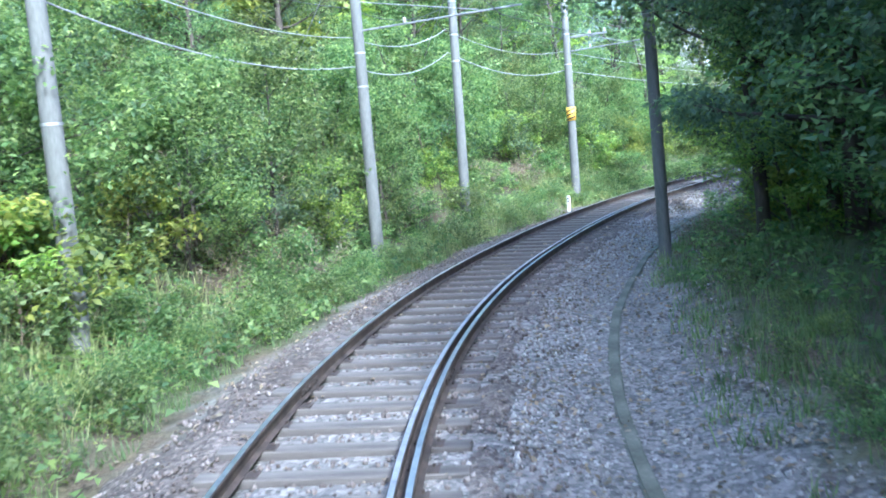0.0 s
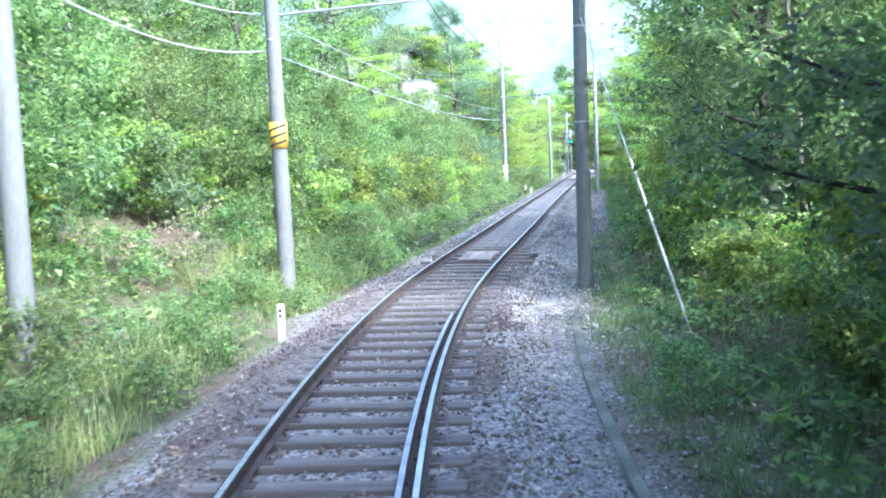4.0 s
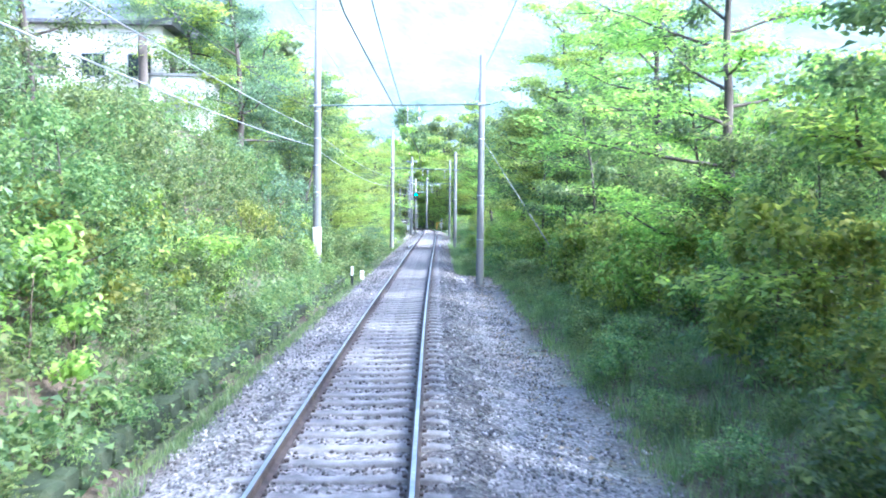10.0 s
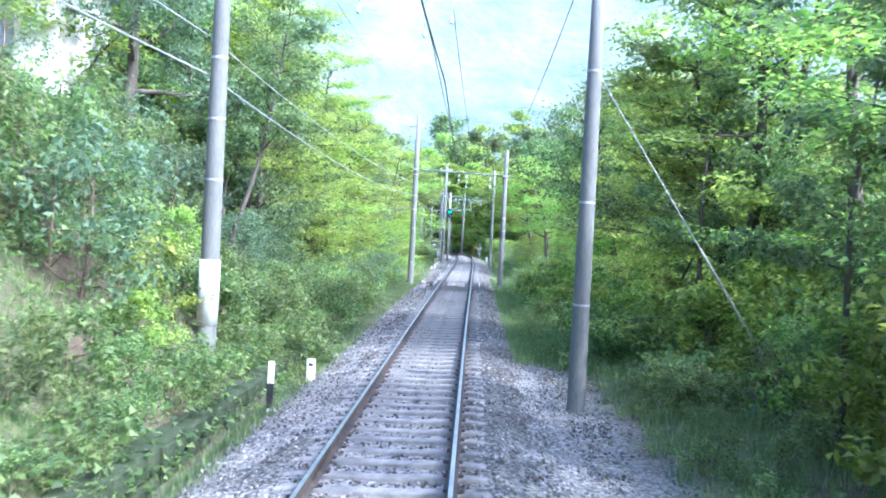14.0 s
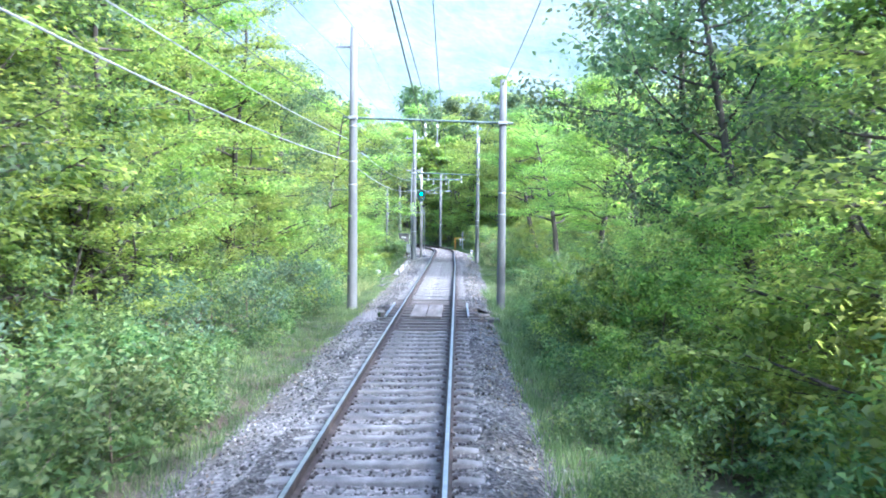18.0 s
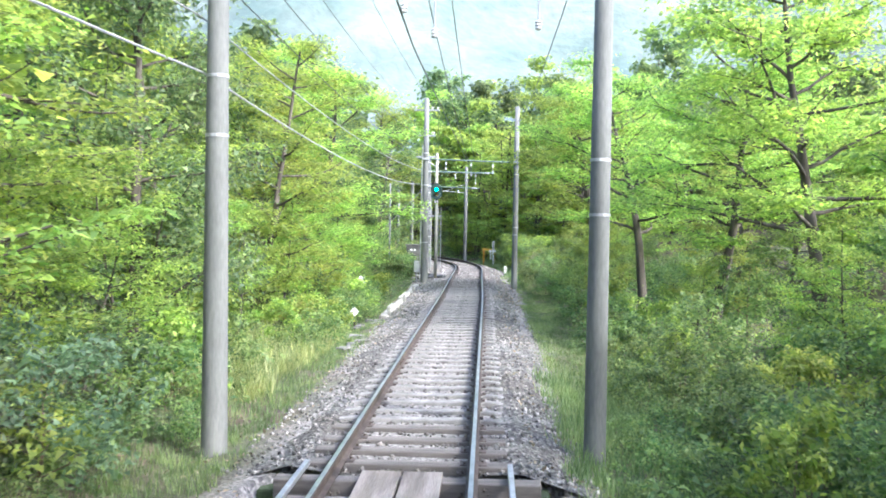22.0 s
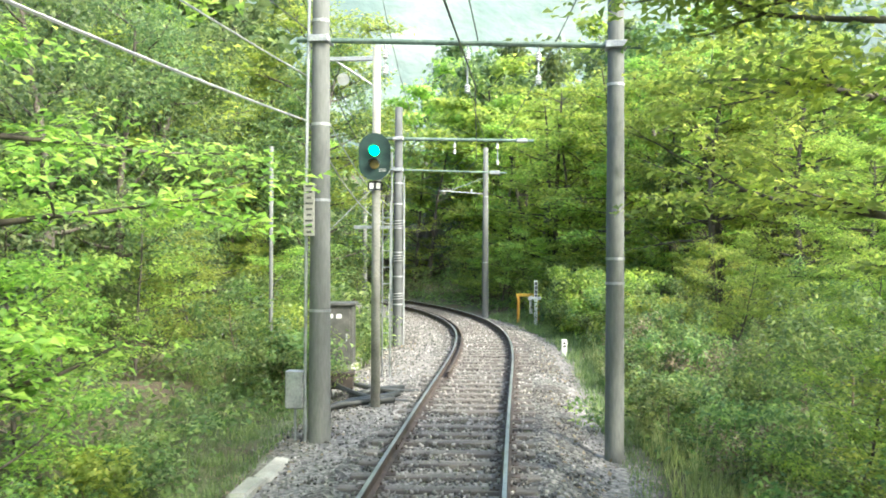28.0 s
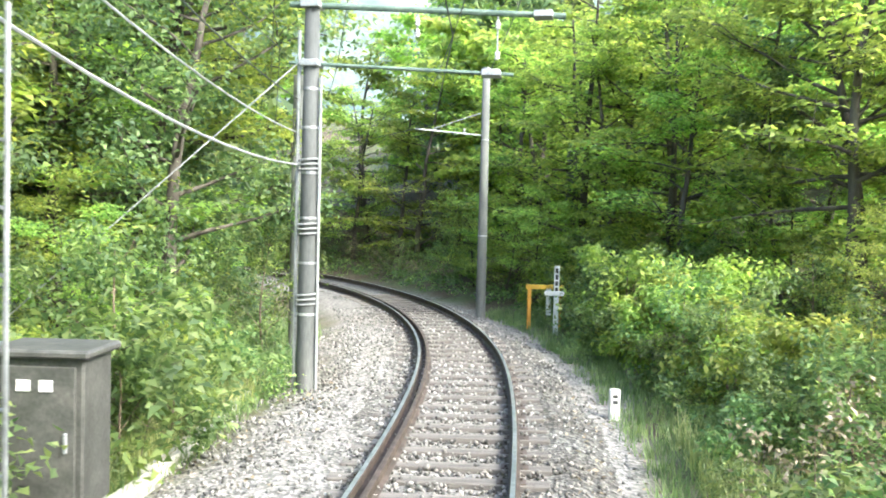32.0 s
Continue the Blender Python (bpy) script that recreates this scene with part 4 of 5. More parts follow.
for k in range(36):
    ob = new("lid", lid)
    ob.parent = trough
    a, b = foot_su(-4 + k, 2.58), foot_su(-3 + k, 2.58)
    ob.matrix_basis = Matrix.Translation((a + b) / 2 + Vector((0, 0, .04))) @ (b - a).to_track_quat("Y", "Z").to_matrix().to_4x4()

# ditch wall on the bank side: rough stones in courses
wall = thing("ditch_wall", Matrix(), "low mossy stone wall along the ditch", "retaining wall", kind="structure")
part("backing", sweep([(-.18, -1.1), (.0, -1.1), (.0, -.28), (-.18, -.28)], 38, 88.5, -3.16, canted=False, step=1.0), MOSSY, wall)
rng = random.Random(8)
shapes = []
for k in range(6):
    bm = bmesh.new()
    bmesh.ops.create_cube(bm, size=1)
    bmesh.ops.bevel(bm, geom=bm.edges[:], offset=.16, segments=1, affect="EDGES")
    for v in bm.verts:
        v.co += Vector((rng.uniform(-.06, .06), rng.uniform(-.06, .06), rng.uniform(-.06, .06)))
    me = bpy.data.meshes.new("stone")
    bm.to_mesh(me)
    bm.free()
    me.materials.append(MOSSY)
    shapes.append(me)
count = 0
for course in range(2):
    s = 38.0 + course * .3
    while s < 88 and count < 290:
        length = rng.uniform(.42, .68)
        ob = new("stone", shapes[count % 6])
        ob.parent = wall
        ob.matrix_basis = along(s + length / 2, -3.08 + rng.uniform(-.03, .03), -.82 + course * .36, rng.uniform(-4, 4)) @ Matrix.Diagonal((.3, length * .97, .36, 1))
        s += length
        count += 1


# ---- culverts: open gaps in the bed with timbers and boards ----
def culvert(s0, s1, label, boards, rails):
    ob = thing("track_culvert", Matrix(), label, "culvert", kind="structure")
    mid = (s0 + s1) / 2
    for s in (s0 - .1, s1 + .1):
        part("abutment", Build().box((3.2, .35, .9), (0, 0, -.82), bevel=.02), MOSSY, ob, at=along(s))
    part("channel_floor", Build().box((3.4, s1 - s0, .1), (0, 0, -1.15)), MOSSY, ob, at=along(mid))
    n = max(3, int((s1 - s0) / .6))
    for k in range(n):
        s = s0 + .2 + (s1 - s0 - .4) * k / (n - 1)
        half = 1.25 if k % 2 else 1.42
        part("timber", Build().box((2 * half, .22, .24), (0, 0, -.29), bevel=.012), WOOD, ob, at=along(s, .06, 0, 0, True))
    for x in boards:
        part("board", Build().box((.42, s1 - s0 - .15, .05), (x, 0, -.14), bevel=.006), BOARD, ob, "flat wooden walking board", at=along(mid, 0, 0, 0, True))
    for x in rails:
        part("side_bar", Build().box((.06, s1 - s0 + .3, .06), (x, 0, -.1), bevel=.006), GALVANISED, ob, at=along(mid, 0, 0, 0, True))
    for k, x in enumerate((1.62, 1.85)):
        part("end_block", Build().box((.42, .5, .3), (x, (-.55 if k else .5), -.42), bevel=.02), WOOD, ob, at=along(mid))


culvert(38.95, 40.95, "small open culvert with timbers and walking boards between the rails", (-.215, .215), ())
culvert(110.8, 114.2, "small open culvert with boards, timbers and side bars", (-.225, .225), (-1.08, 1.16))


# ---- house on the bank, and its garden railing ----
def house(x, y, turn, w, d, h, label, base):
    ob = thing("house", pose(x, y, base, 0, 0, turn), label, "house", "houses on the hill")
    for size, at in (((w, .2, h + 3), (0, -d / 2, h / 2 - 1.5)), ((w, .2, h + 3), (0, d / 2, h / 2 - 1.5)), ((.2, d - .2, h + 3), (-w / 2 + .1, 0, h / 2 - 1.5)), ((.2, d - .2, h + 3), (w / 2 - .1, 0, h / 2 - 1.5))):
        part("wall", Build().box(size, at), PLASTER, ob, "white plaster wall")
    roof = Build()
    e = .6
    roof.add([(-w / 2 - e, -d / 2 - e, h - .05), (w / 2 + e, -d / 2 - e, h - .05), (w / 2 + e, d / 2 + e, h - .05), (-w / 2 - e, d / 2 + e, h - .05), (-w / 2 - e, 0, h + 1.7), (w / 2 + e, 0, h + 1.7),
              (-w / 2 - e, -d / 2 - e, h + .12), (w / 2 + e, -d / 2 - e, h + .12), (w / 2 + e, d / 2 + e, h + .12), (-w / 2 - e, d / 2 + e, h + .12), (-w / 2 - e, 0, h + 1.9), (w / 2 + e, 0, h + 1.9)],
             [(0, 3, 2, 1), (6, 7, 11, 10), (8, 9, 10, 11), (0, 1, 7, 6), (2, 3, 9, 8), (0, 6, 10, 9, 3), (1, 2, 8, 11, 7)])
    part("roof", roof, ROOF_TILE, ob, "dark tiled gable roof")
    for k in range(3):
        for side in (1, -1):
            win = part("window", Build().box((1.2, .06, 1.2), (-w / 3 + k * w / 3, -side * (d / 2 + .12), h * .6), bevel=.01), GALVANISED, ob)
            for q in (-.29, .29):
                part("pane", Build().box((.5, .02, 1.05), (-w / 3 + k * w / 3 + q, -side * (d / 2 + .155), h * .6)), WINDOW_GLASS, win)
    for k in (-1, 1):
        win = part("window", Build().box((.06, 1.2, 1.2), (w / 2 + .02, k * d / 4, h * .6), bevel=.01), GALVANISED, ob)
        part("pane", Build().box((.02, 1.05, 1.05), (w / 2 + .055, k * d / 4, h * .6)), WINDOW_GLASS, win)


house(-31.2, 91.8, 6, 6.8, 7.6, 5.0, "white plastered house with a dark tiled roof above the bank", 7.2)
house(-40.0, 118.0, 10, 9.0, 8.0, 5.2, "pale two-storey house half hidden by trees", foot(-36.0, 118.0) - .2)
annex = thing("garden_shed", pose(-26.6, 89.4, 5.6, 0, 0, 4), "pale flat-roofed outbuilding beside the white house", "shed")
for size, at in (((2.6, .15, 4.0), (0, -1.6, 2.0)), ((2.6, .15, 4.0), (0, 1.6, 2.0)), ((.15, 3.05, 4.0), (-1.22, 0, 2.0)), ((.15, 3.05, 4.0), (1.22, 0, 2.0))):
    part("wall", Build().box(size, at), PLASTER, annex)
part("roof", Build().box((2.9, 3.6, .14), (0, 0, 4.07), bevel=.02), GALVANISED, annex, "thin flat metal roof")
part("door", Build().box((.8, .05, 1.9), (-.3, -1.7, 2.2), bevel=.01), GALVANISED, annex)
fence = thing("garden_railing", Matrix(), "thin steel railing on the top of the bank", "railing")
pts = [Vector((x, 85.6, foot(x, 85.6))) for x in np.arange(-30.5, -22.5, 1.5)]
for p in pts:
    part("post", Build().tube([p - Vector((0, 0, .3)), p + Vector((0, 0, 1.0))], .025, 6), GALVANISED, fence)
for z in (.55, .98):
    part("rail", Build().tube([p + Vector((0, 0, z)) for p in pts], .02, 6), GALVANISED, fence)

# ---- plants ----
def leaf_array(centres, sizes, normals, r, slim=0.5, simple=False):
    """Folded leaves: four corners each, round the given centres, facing roughly along the normals."""
    n = len(centres)
    nrm = normals / np.linalg.norm(normals, axis=1)[:, None]
    t = r.normal(size=(n, 3))
    t -= nrm * (t * nrm).sum(1)[:, None]
    t /= np.linalg.norm(t, axis=1)[:, None]
    b = np.cross(nrm, t)
    L, Wd = sizes[:, None], sizes[:, None] * slim
    lift = nrm * sizes[:, None] * 0.12
    if simple:
        v = np.stack([centres - t * L * .5, centres + b * Wd * .55 + t * L * .2 + lift, centres - b * Wd * .35 + t * L * .5 - lift], 1)
    else:
        v = np.stack([centres - t * L * .5, centres + b * Wd * .5 + lift, centres + t * L * .5 - lift * .6, centres - b * Wd * .5 + lift], 1)
    return v.reshape(-1, 3)


def cluster_leaves(spots, per, radius, flat, size, r, up=1.0, slim=0.5, simple=False):
    c = np.repeat(np.array(spots), per, 0)
    d = r.normal(size=(len(c), 3))
    d /= np.linalg.norm(d, axis=1)[:, None]
    rad = np.repeat(r.uniform(.6, 1.25, len(spots)), per) * radius
    d *= (r.uniform(0, 1, len(c)) ** .45 * rad)[:, None]
    out = d.copy()
    d[:, 2] *= flat
    nrm = out / (np.linalg.norm(out, axis=1)[:, None] + 1e-6) * .6 + r.normal(size=(len(c), 3)) * .5 + np.array([0, 0, up])
    return leaf_array(c + d, r.uniform(.7, 1.3, len(c)) * size, nrm, r, slim, simple)


def limb(b, start, way, length, r0, steps, r, bend=.25, rise=.1, sides=6):
    pts, p, d = [Vector(start)], Vector(start), Vector(way).normalized()
    for k in range(steps):
        d = (d + Vector((r.uniform(-bend, bend), r.uniform(-bend, bend), r.uniform(-bend, bend) * .6 + rise))).normalized()
        p = p + d * (length / steps)
        pts.append(p.copy())
    b.tube(pts, [r0 * (1 - .82 * i / steps) for i in range(steps + 1)], sides, cap=False)
    return pts


def plant(seed, height, trunk, limbs, first, reach, shape, cluster, per, flat, leaf, leaf_mat, up=1.0, slim=0.5, lean=0.1, twigs=3, rise=.1, sides=7, simple=False):
    """Trunk and limbs as one mesh, the leaves as another. shape: reach of the limbs by height, 0 to 1."""
    r, q = random.Random(seed), np.random.RandomState(seed)
    wood = Build()
    main = limb(wood, (0, 0, -.3), (r.uniform(-lean, lean), r.uniform(-lean, lean), 1), height * .95, trunk, 9, r, .1, .05, sides)
    spots = []
    for k in range(limbs):
        f = first + (1 - first) * (k + r.uniform(.1, .9)) / limbs
        i = min(int(f * 9), 8)
        start = main[i].lerp(main[i + 1], f * 9 - i)
        w = k * 2.4 + r.uniform(-.5, .5)
        far = reach * float(np.interp(f, [first, (first + 1) / 2, 1], shape)) * r.uniform(.7, 1.15)
        pts = limb(wood, start, (math.cos(w), math.sin(w), r.uniform(.0, .5)), far, trunk * .42 * (1 - .6 * f), 6 if height > 3 else 3, r, .28, rise, 5 if height > 3 else 3)
        spots += [tuple(x) for x in pts[len(pts) // 2:]]
        for j in range(twigs):
            m = pts[r.randint(len(pts) // 3, len(pts) - 2)]
            a = w + r.uniform(-1.3, 1.3)
            tw = limb(wood, m, (math.cos(a), math.sin(a), r.uniform(-.1, .4)), far * r.uniform(.3, .55), trunk * .12, 3 if height > 3 else 2, r, .3, rise, 3)
            spots += [tuple(x) for x in tw[1:]]
    spots += [tuple(main[-1]), tuple(main[-2])]
    crown = quads("crown", cluster_leaves(spots, per, cluster, flat, leaf, q, up, slim, simple), leaf_mat, 3 if simple else 4)
    return wood.mesh("trunk", BARK if height > 3 else TWIG, True), crown


KINDS = {}


def kind(name, obj, label, category, variants, **k):
    KINDS[name] = []
    for i, seed in enumerate(variants):
        trunk, crown = plant(seed, **k)
        ob = new(obj)
        tagged(ob, label, category, obj.replace("_", " ") + "s")
        part("trunk" if k["height"] > 3 else "branchwork", trunk, BARK, ob)
        part("crown" if k["height"] > 3 else "foliage", crown, k["leaf_mat"], ob)
        KINDS[name].append([ob, False])


def place(name, x, y, scale=1.0, z=None, rng=random):
    pool = KINDS[name]
    slot = pool[rng.randrange(len(pool))]
    h = foot(x, y) if z is None else z
    m = pose(x, y, h - .05, rng.uniform(-4, 4), rng.uniform(-4, 4), rng.uniform(0, 360))
    if not slot[1]:
        ob = slot[0]
        slot[1] = True
        ob.matrix_basis = m
        ob.scale = (scale,) * 3
        return ob
    ob = copy_thing(slot[0], m)
    ob.scale = (scale * rng.uniform(.92, 1.08), scale * rng.uniform(.92, 1.08), scale * rng.uniform(.9, 1.1))
    return ob


def at_su(name, s, u, scale=1.0, rng=random):
    p = on_line(s, u)
    return place(name, p.x, p.y, scale, rng=rng)


kind("maple", "maple_tree", "green maple with layered sprays of small leaves", "tree", (11, 12, 13, 14), height=10.0, trunk=.17, limbs=25, first=.1, reach=3.0, shape=(1.0, 1.0, .55), cluster=.8, per=56, flat=.17, leaf=.12, leaf_mat=LEAF_MAPLE, up=1.9, slim=.6, lean=.18, rise=.02, simple=True)
kind("broad", "broadleaf_tree", "dense broadleaf tree with a rounded crown", "tree", (21, 22, 23, 24), height=10.0, trunk=.17, limbs=22, first=.15, reach=2.8, shape=(.85, 1.0, .5), cluster=.8, per=42, flat=.7, leaf=.13, leaf_mat=LEAF_BROAD, up=.8, slim=.6, rise=.1, simple=True)
kind("dark", "evergreen_tree", "dark evergreen tree with dense glossy leaves", "tree", (31, 32, 33), height=12.0, trunk=.2, limbs=24, first=.12, reach=2.7, shape=(1.0, .9, .3), cluster=.75, per=64, flat=.6, leaf=.125, leaf_mat=LEAF_DARK, up=.6, slim=.6, rise=.03, simple=True)
kind("slim", "young_tree", "slender young tree with a bare stem and a thin crown", "tree", (41, 42, 43), height=7.5, trunk=.075, limbs=9, first=.4, reach=1.7, shape=(.7, 1.0, .5), cluster=.5, per=34, flat=.5, leaf=.125, leaf_mat=LEAF_BROAD, up=1.0, slim=.65, lean=.25, simple=True)
kind("far", "woodland_tree", "woodland tree seen among others on the slope", "tree", (51, 52, 53), height=10.5, trunk=.2, limbs=12, first=.12, reach=3.3, shape=(.9, 1.0, .5), cluster=1.05, per=26, flat=.7, leaf=.38, leaf_mat=LEAF_BROAD, up=.8, slim=.7, twigs=2, simple=True)
kind("farlight", "maple_tree", "light green maple in full leaf", "tree", (61, 62), height=9.0, trunk=.17, limbs=12, first=.14, reach=3.6, shape=(1.0, 1.0, .4), cluster=1.1, per=32, flat=.22, leaf=.3, leaf_mat=LEAF_MAPLE, up=1.3, slim=.75, twigs=2, simple=True)
kind("bush", "bush", "leafy green bush beside the line", "bush", (71, 72, 73, 74), height=1.5, trunk=.022, limbs=9, first=.06, reach=1.15, shape=(1.0, .9, .5), cluster=.29, per=26, flat=.8, leaf=.11, leaf_mat=LEAF_BUSH, up=.9, slim=.55, twigs=2, rise=.2, sides=4, simple=True)
kind("fresh", "leafy_shrub", "shrub with yellow-green leaves, their colour lightened as if sunlit", "bush", (141, 142, 143), height=2.3, trunk=.03, limbs=10, first=.06, reach=1.25, shape=(1.0, 1.0, .5), cluster=.33, per=24, flat=.8, leaf=.15, leaf_mat=LEAF_BRIGHT, up=.7, slim=.5, twigs=2, rise=.18, sides=4)
kind("shrub", "shrub", "tall shrub with broad green leaves", "bush", (81, 82, 83), height=2.9, trunk=.04, limbs=12, first=.06, reach=1.6, shape=(1.0, 1.0, .5), cluster=.38, per=27, flat=.8, leaf=.13, leaf_mat=LEAF_BUSH, up=.9, slim=.5, twigs=2, rise=.18, sides=4, simple=True)
kind("darkshrub", "shrub", "dense dark green shrub", "bush", (91, 92), height=2.6, trunk=.04, limbs=12, first=.06, reach=1.5, shape=(1.0, 1.0, .5), cluster=.45, per=27, flat=.8, leaf=.135, leaf_mat=LEAF_DARK, up=.8, slim=.5, twigs=2, rise=.16, sides=4, simple=True)
kind("dry", "dry_bush", "half-dry bush with brown twigs and leaves", "bush", (95, 96), height=1.6, trunk=.02, limbs=11, first=.05, reach=1.1, shape=(1.0, 1.0, .6), cluster=.3, per=8, flat=.8, leaf=.08, leaf_mat=LEAF_DRY, up=.6, slim=.5, twigs=3, rise=.2, sides=4, simple=True)

kind("midmaple", "maple_tree", "green maple with layered sprays among others", "tree", (15, 16, 17), height=10.0, trunk=.16, limbs=20, first=.1, reach=3.0, shape=(1.0, 1.0, .55), cluster=.85, per=26, flat=.18, leaf=.175, leaf_mat=LEAF_MAPLE, up=1.9, slim=.8, lean=.18, rise=.02, twigs=2, simple=True)
kind("sapling", "maple_sapling", "young maple with bright green layered sprays down to the ground", "tree", (111, 112, 113), height=4.6, trunk=.05, limbs=15, first=.06, reach=1.9, shape=(1.0, 1.0, .5), cluster=.55, per=42, flat=.22, leaf=.095, leaf_mat=LEAF_MAPLE, up=1.3, slim=.5, lean=.15, twigs=2, rise=.1, sides=5, simple=True)
kind("weed", "weed_clump", "low clump of fine-leaved green weeds", "weeds", (101, 102, 103), height=.85, trunk=.012, limbs=9, first=.05, reach=.7, shape=(1.0, .9, .5), cluster=.22, per=22, flat=.8, leaf=.065, leaf_mat=LEAF_BUSH, up=.9, slim=.5, twigs=2, rise=.25, sides=3, simple=True)

kind("highmaple", "maple_tree", "spreading maple with a bare forked trunk and overhanging layered sprays", "tree", (121, 122), height=9.5, trunk=.2, limbs=26, first=.37, reach=3.5, shape=(1.0, 1.0, .5), cluster=.85, per=66, flat=.2, leaf=.125, leaf_mat=LEAF_MAPLE, up=1.7, slim=.6, lean=.2, rise=.03, simple=True)
kind("highbroad", "broadleaf_tree", "broadleaf tree whose branches hang out over the verge", "tree", (25, 26), height=9.0, trunk=.15, limbs=20, first=.36, reach=2.9, shape=(.9, 1.0, .5), cluster=.75, per=34, flat=.7, leaf=.13, leaf_mat=LEAF_BROAD, up=.8, slim=.55, rise=.08)
kind("bank", "bank_tree", "small leafy tree leaning out from the bank", "tree", (131, 132, 133), height=4.8, trunk=.06, limbs=14, first=.12, reach=2.0, shape=(1.0, 1.0, .5), cluster=.6, per=44, flat=.75, leaf=.115, leaf_mat=LEAF_BUSH, up=.7, slim=.5, lean=.12, twigs=2, rise=.1, sides=5)

rng = random.Random(2024)


def strew(names, s0, s1, u0, u1, step, scale=(.8, 1.2)):
    """Plants along a strip beside the line, one about every step metres."""
    n = max(1, int(abs(s1 - s0) / step))
    for k in range(n):
        s = s0 + (s1 - s0) * (k + rng.random()) / n
        at_su(rng.choice(names), s, rng.uniform(u0, u1), rng.uniform(*scale), rng)


# left bank of the curve
strew(("weed",), 2, 44, -2.8, -3.8, .62, (.6, 1.1))
strew(("bush", "bush", "weed", "bush", "dry"), 2, 40, -3.9, -5.2, .95, (.5, .9))
strew(("bush", "shrub", "darkshrub"), 0, 40, -5.4, -7.2, 1.6, (.7, 1.05))
strew(("shrub", "darkshrub", "bush"), 0, 42, -7.5, -11, 1.6, (.9, 1.3))
strew(("shrub", "slim", "broad", "farlight"), 2, 46, -10.5, -15, 1.7, (.75, 1.05))
strew(("far", "farlight", "slim", "far"), -2, 56, -15, -22, 2.2, (.9, 1.2))
strew(("far", "dark", "far"), -8, 46, -24, -36, 3.6, (.9, 1.3))
for k in range(26):
    s = rng.uniform(46, 74)
    at_su(rng.choice(("far", "farlight", "dark", "far")), s, -max(13.5, (s - 31) * .42 + 2) - rng.uniform(0, 12), rng.uniform(.95, 1.25), rng)
strew(("shrub", "bush", "darkshrub"), 4, 42, -8, -17, .7, (.7, 1.1))
strew(("bank",), 5, 46, -5.4, -7.2, 2.0, (.75, 1.1))
for s, u, k in ((12.6, -5.6, 1.05), (15.2, -5.2, .8), (23.8, -5.2, .8), (29.5, -5.4, .85), (38.5, -4.9, .75)):
    at_su("bank", s, u, k, rng)
strew(("bank", "broad"), 8, 48, -8.5, -11.5, 2.4, (.6, .95))
# left bank of the straight
strew(("bank",), 41, 66, -4.5, -5.8, 1.9, (.55, .8))
strew(("slim", "broad", "bank"), 58, 71, -7.2, -10, 2.8, (.7, .95))
strew(("weed",), 38, 88, -3.15, -3.6, .9, (.6, 1.0))
strew(("bush", "bush", "weed"), 38, 88, -3.8, -4.8, 1.1, (.6, .95))
strew(("shrub", "shrub", "darkshrub", "bush"), 40, 90, -5.0, -7.0, 1.5, (.75, 1.1))
strew(("bush", "darkshrub", "shrub"), 44, 74, -7.5, -11, 1.6, (.6, .85))
strew(("broad", "maple", "broad", "slim"), 44, 57, -5.8, -9, 1.9, (.75, 1.0))
strew(("broad", "broad", "midmaple", "dark"), 91, 107, -6.5, -16, .9, (1.05, 1.35))
strew(("far", "broad", "farlight"), 42, 60, -12, -20, 3.0, (.7, .95))
strew(("bush", "weed", "shrub"), 58, 92, -5.0, -13, .55, (.6, 1.0))
strew(("broad", "broad", "maple", "slim"), 91, 104, -6.4, -8.8, 1.9, (.95, 1.25))
strew(("far", "farlight", "broad"), 99, 112, -10, -18, 1.8, (1.0, 1.3))
# left of the far stretch
strew(("bush", "weed", "weed"), 90, 126, -3.1, -4.6, .9, (.6, .95))
strew(("shrub", "bush", "darkshrub"), 92, 146, -5.0, -7.5, 1.7, (.7, 1.05))
strew(("maple", "maple", "broad"), 104, 146, -5.8, -8.5, 3.2, (.85, 1.1))
strew(("farlight", "farlight", "midmaple"), 96, 150, -10, -16, 2.8, (.9, 1.2))
strew(("far", "farlight"), 104, 160, -18, -32, 4.4, (.9, 1.3))
at_su("maple", 104.2, -5.4, .85, rng)
at_su("dark", 103.5, 12.0, .8, rng)
at_su("dark", 109.5, 12.0, .78, rng)
at_su("dark", 96.0, -7.0, .8, rng)
strew(("shrub", "darkshrub"), 102, 118, -3.7, -5.0, 1.4, (.55, .8))
strew(("bush", "weed"), 128, 146, -3.3, -4.4, 1.0, (.6, .9))
strew(("bush", "bush", "shrub"), 150, 164, -4.0, -5.8, 1.0, (.55, .95))
strew(("shrub", "darkshrub", "bush"), 148, 164, -6.5, -12, 1.3, (.7, 1.1))
# right of the curve
strew(("weed",), 3, 16, 3.9, 5.2, 1.4, (.4, .7))
strew(("weed", "dry", "bush"), 16, 42, 3.5, 4.7, 1.2, (.45, .75))
strew(("shrub", "bush", "bush"), 15, 46, 4.9, 6.8, 1.6, (.6, .95))
strew(("broad", "broad", "slim", "bank"), 14, 34, 6.0, 7.8, 2.6, (.85, 1.1))
# back row added to shade the start of the curve
strew(("dark", "broad"), -9, 13, 8.2, 11, 2.4, (.8, 1.1))
strew(("maple", "broad", "slim"), 34, 50, 5.8, 7.6, 2.8, (.9, 1.1))
strew(("darkshrub", "shrub"), 4, 50, 8, 13, 2.0, (.9, 1.4))
strew(("far", "farlight"), 0, 50, 10, 20, 3.8, (.8, 1.1))
at_su("broad", 24.8, 5.8, .8, rng)
at_su("sapling", 20.5, 5.8, 1.0, rng)
for s, u, k in ((18.6, 5.5, 1.0), (22.4, 5.7, 1.05)):
    at_su("sapling", s, u, k, rng)
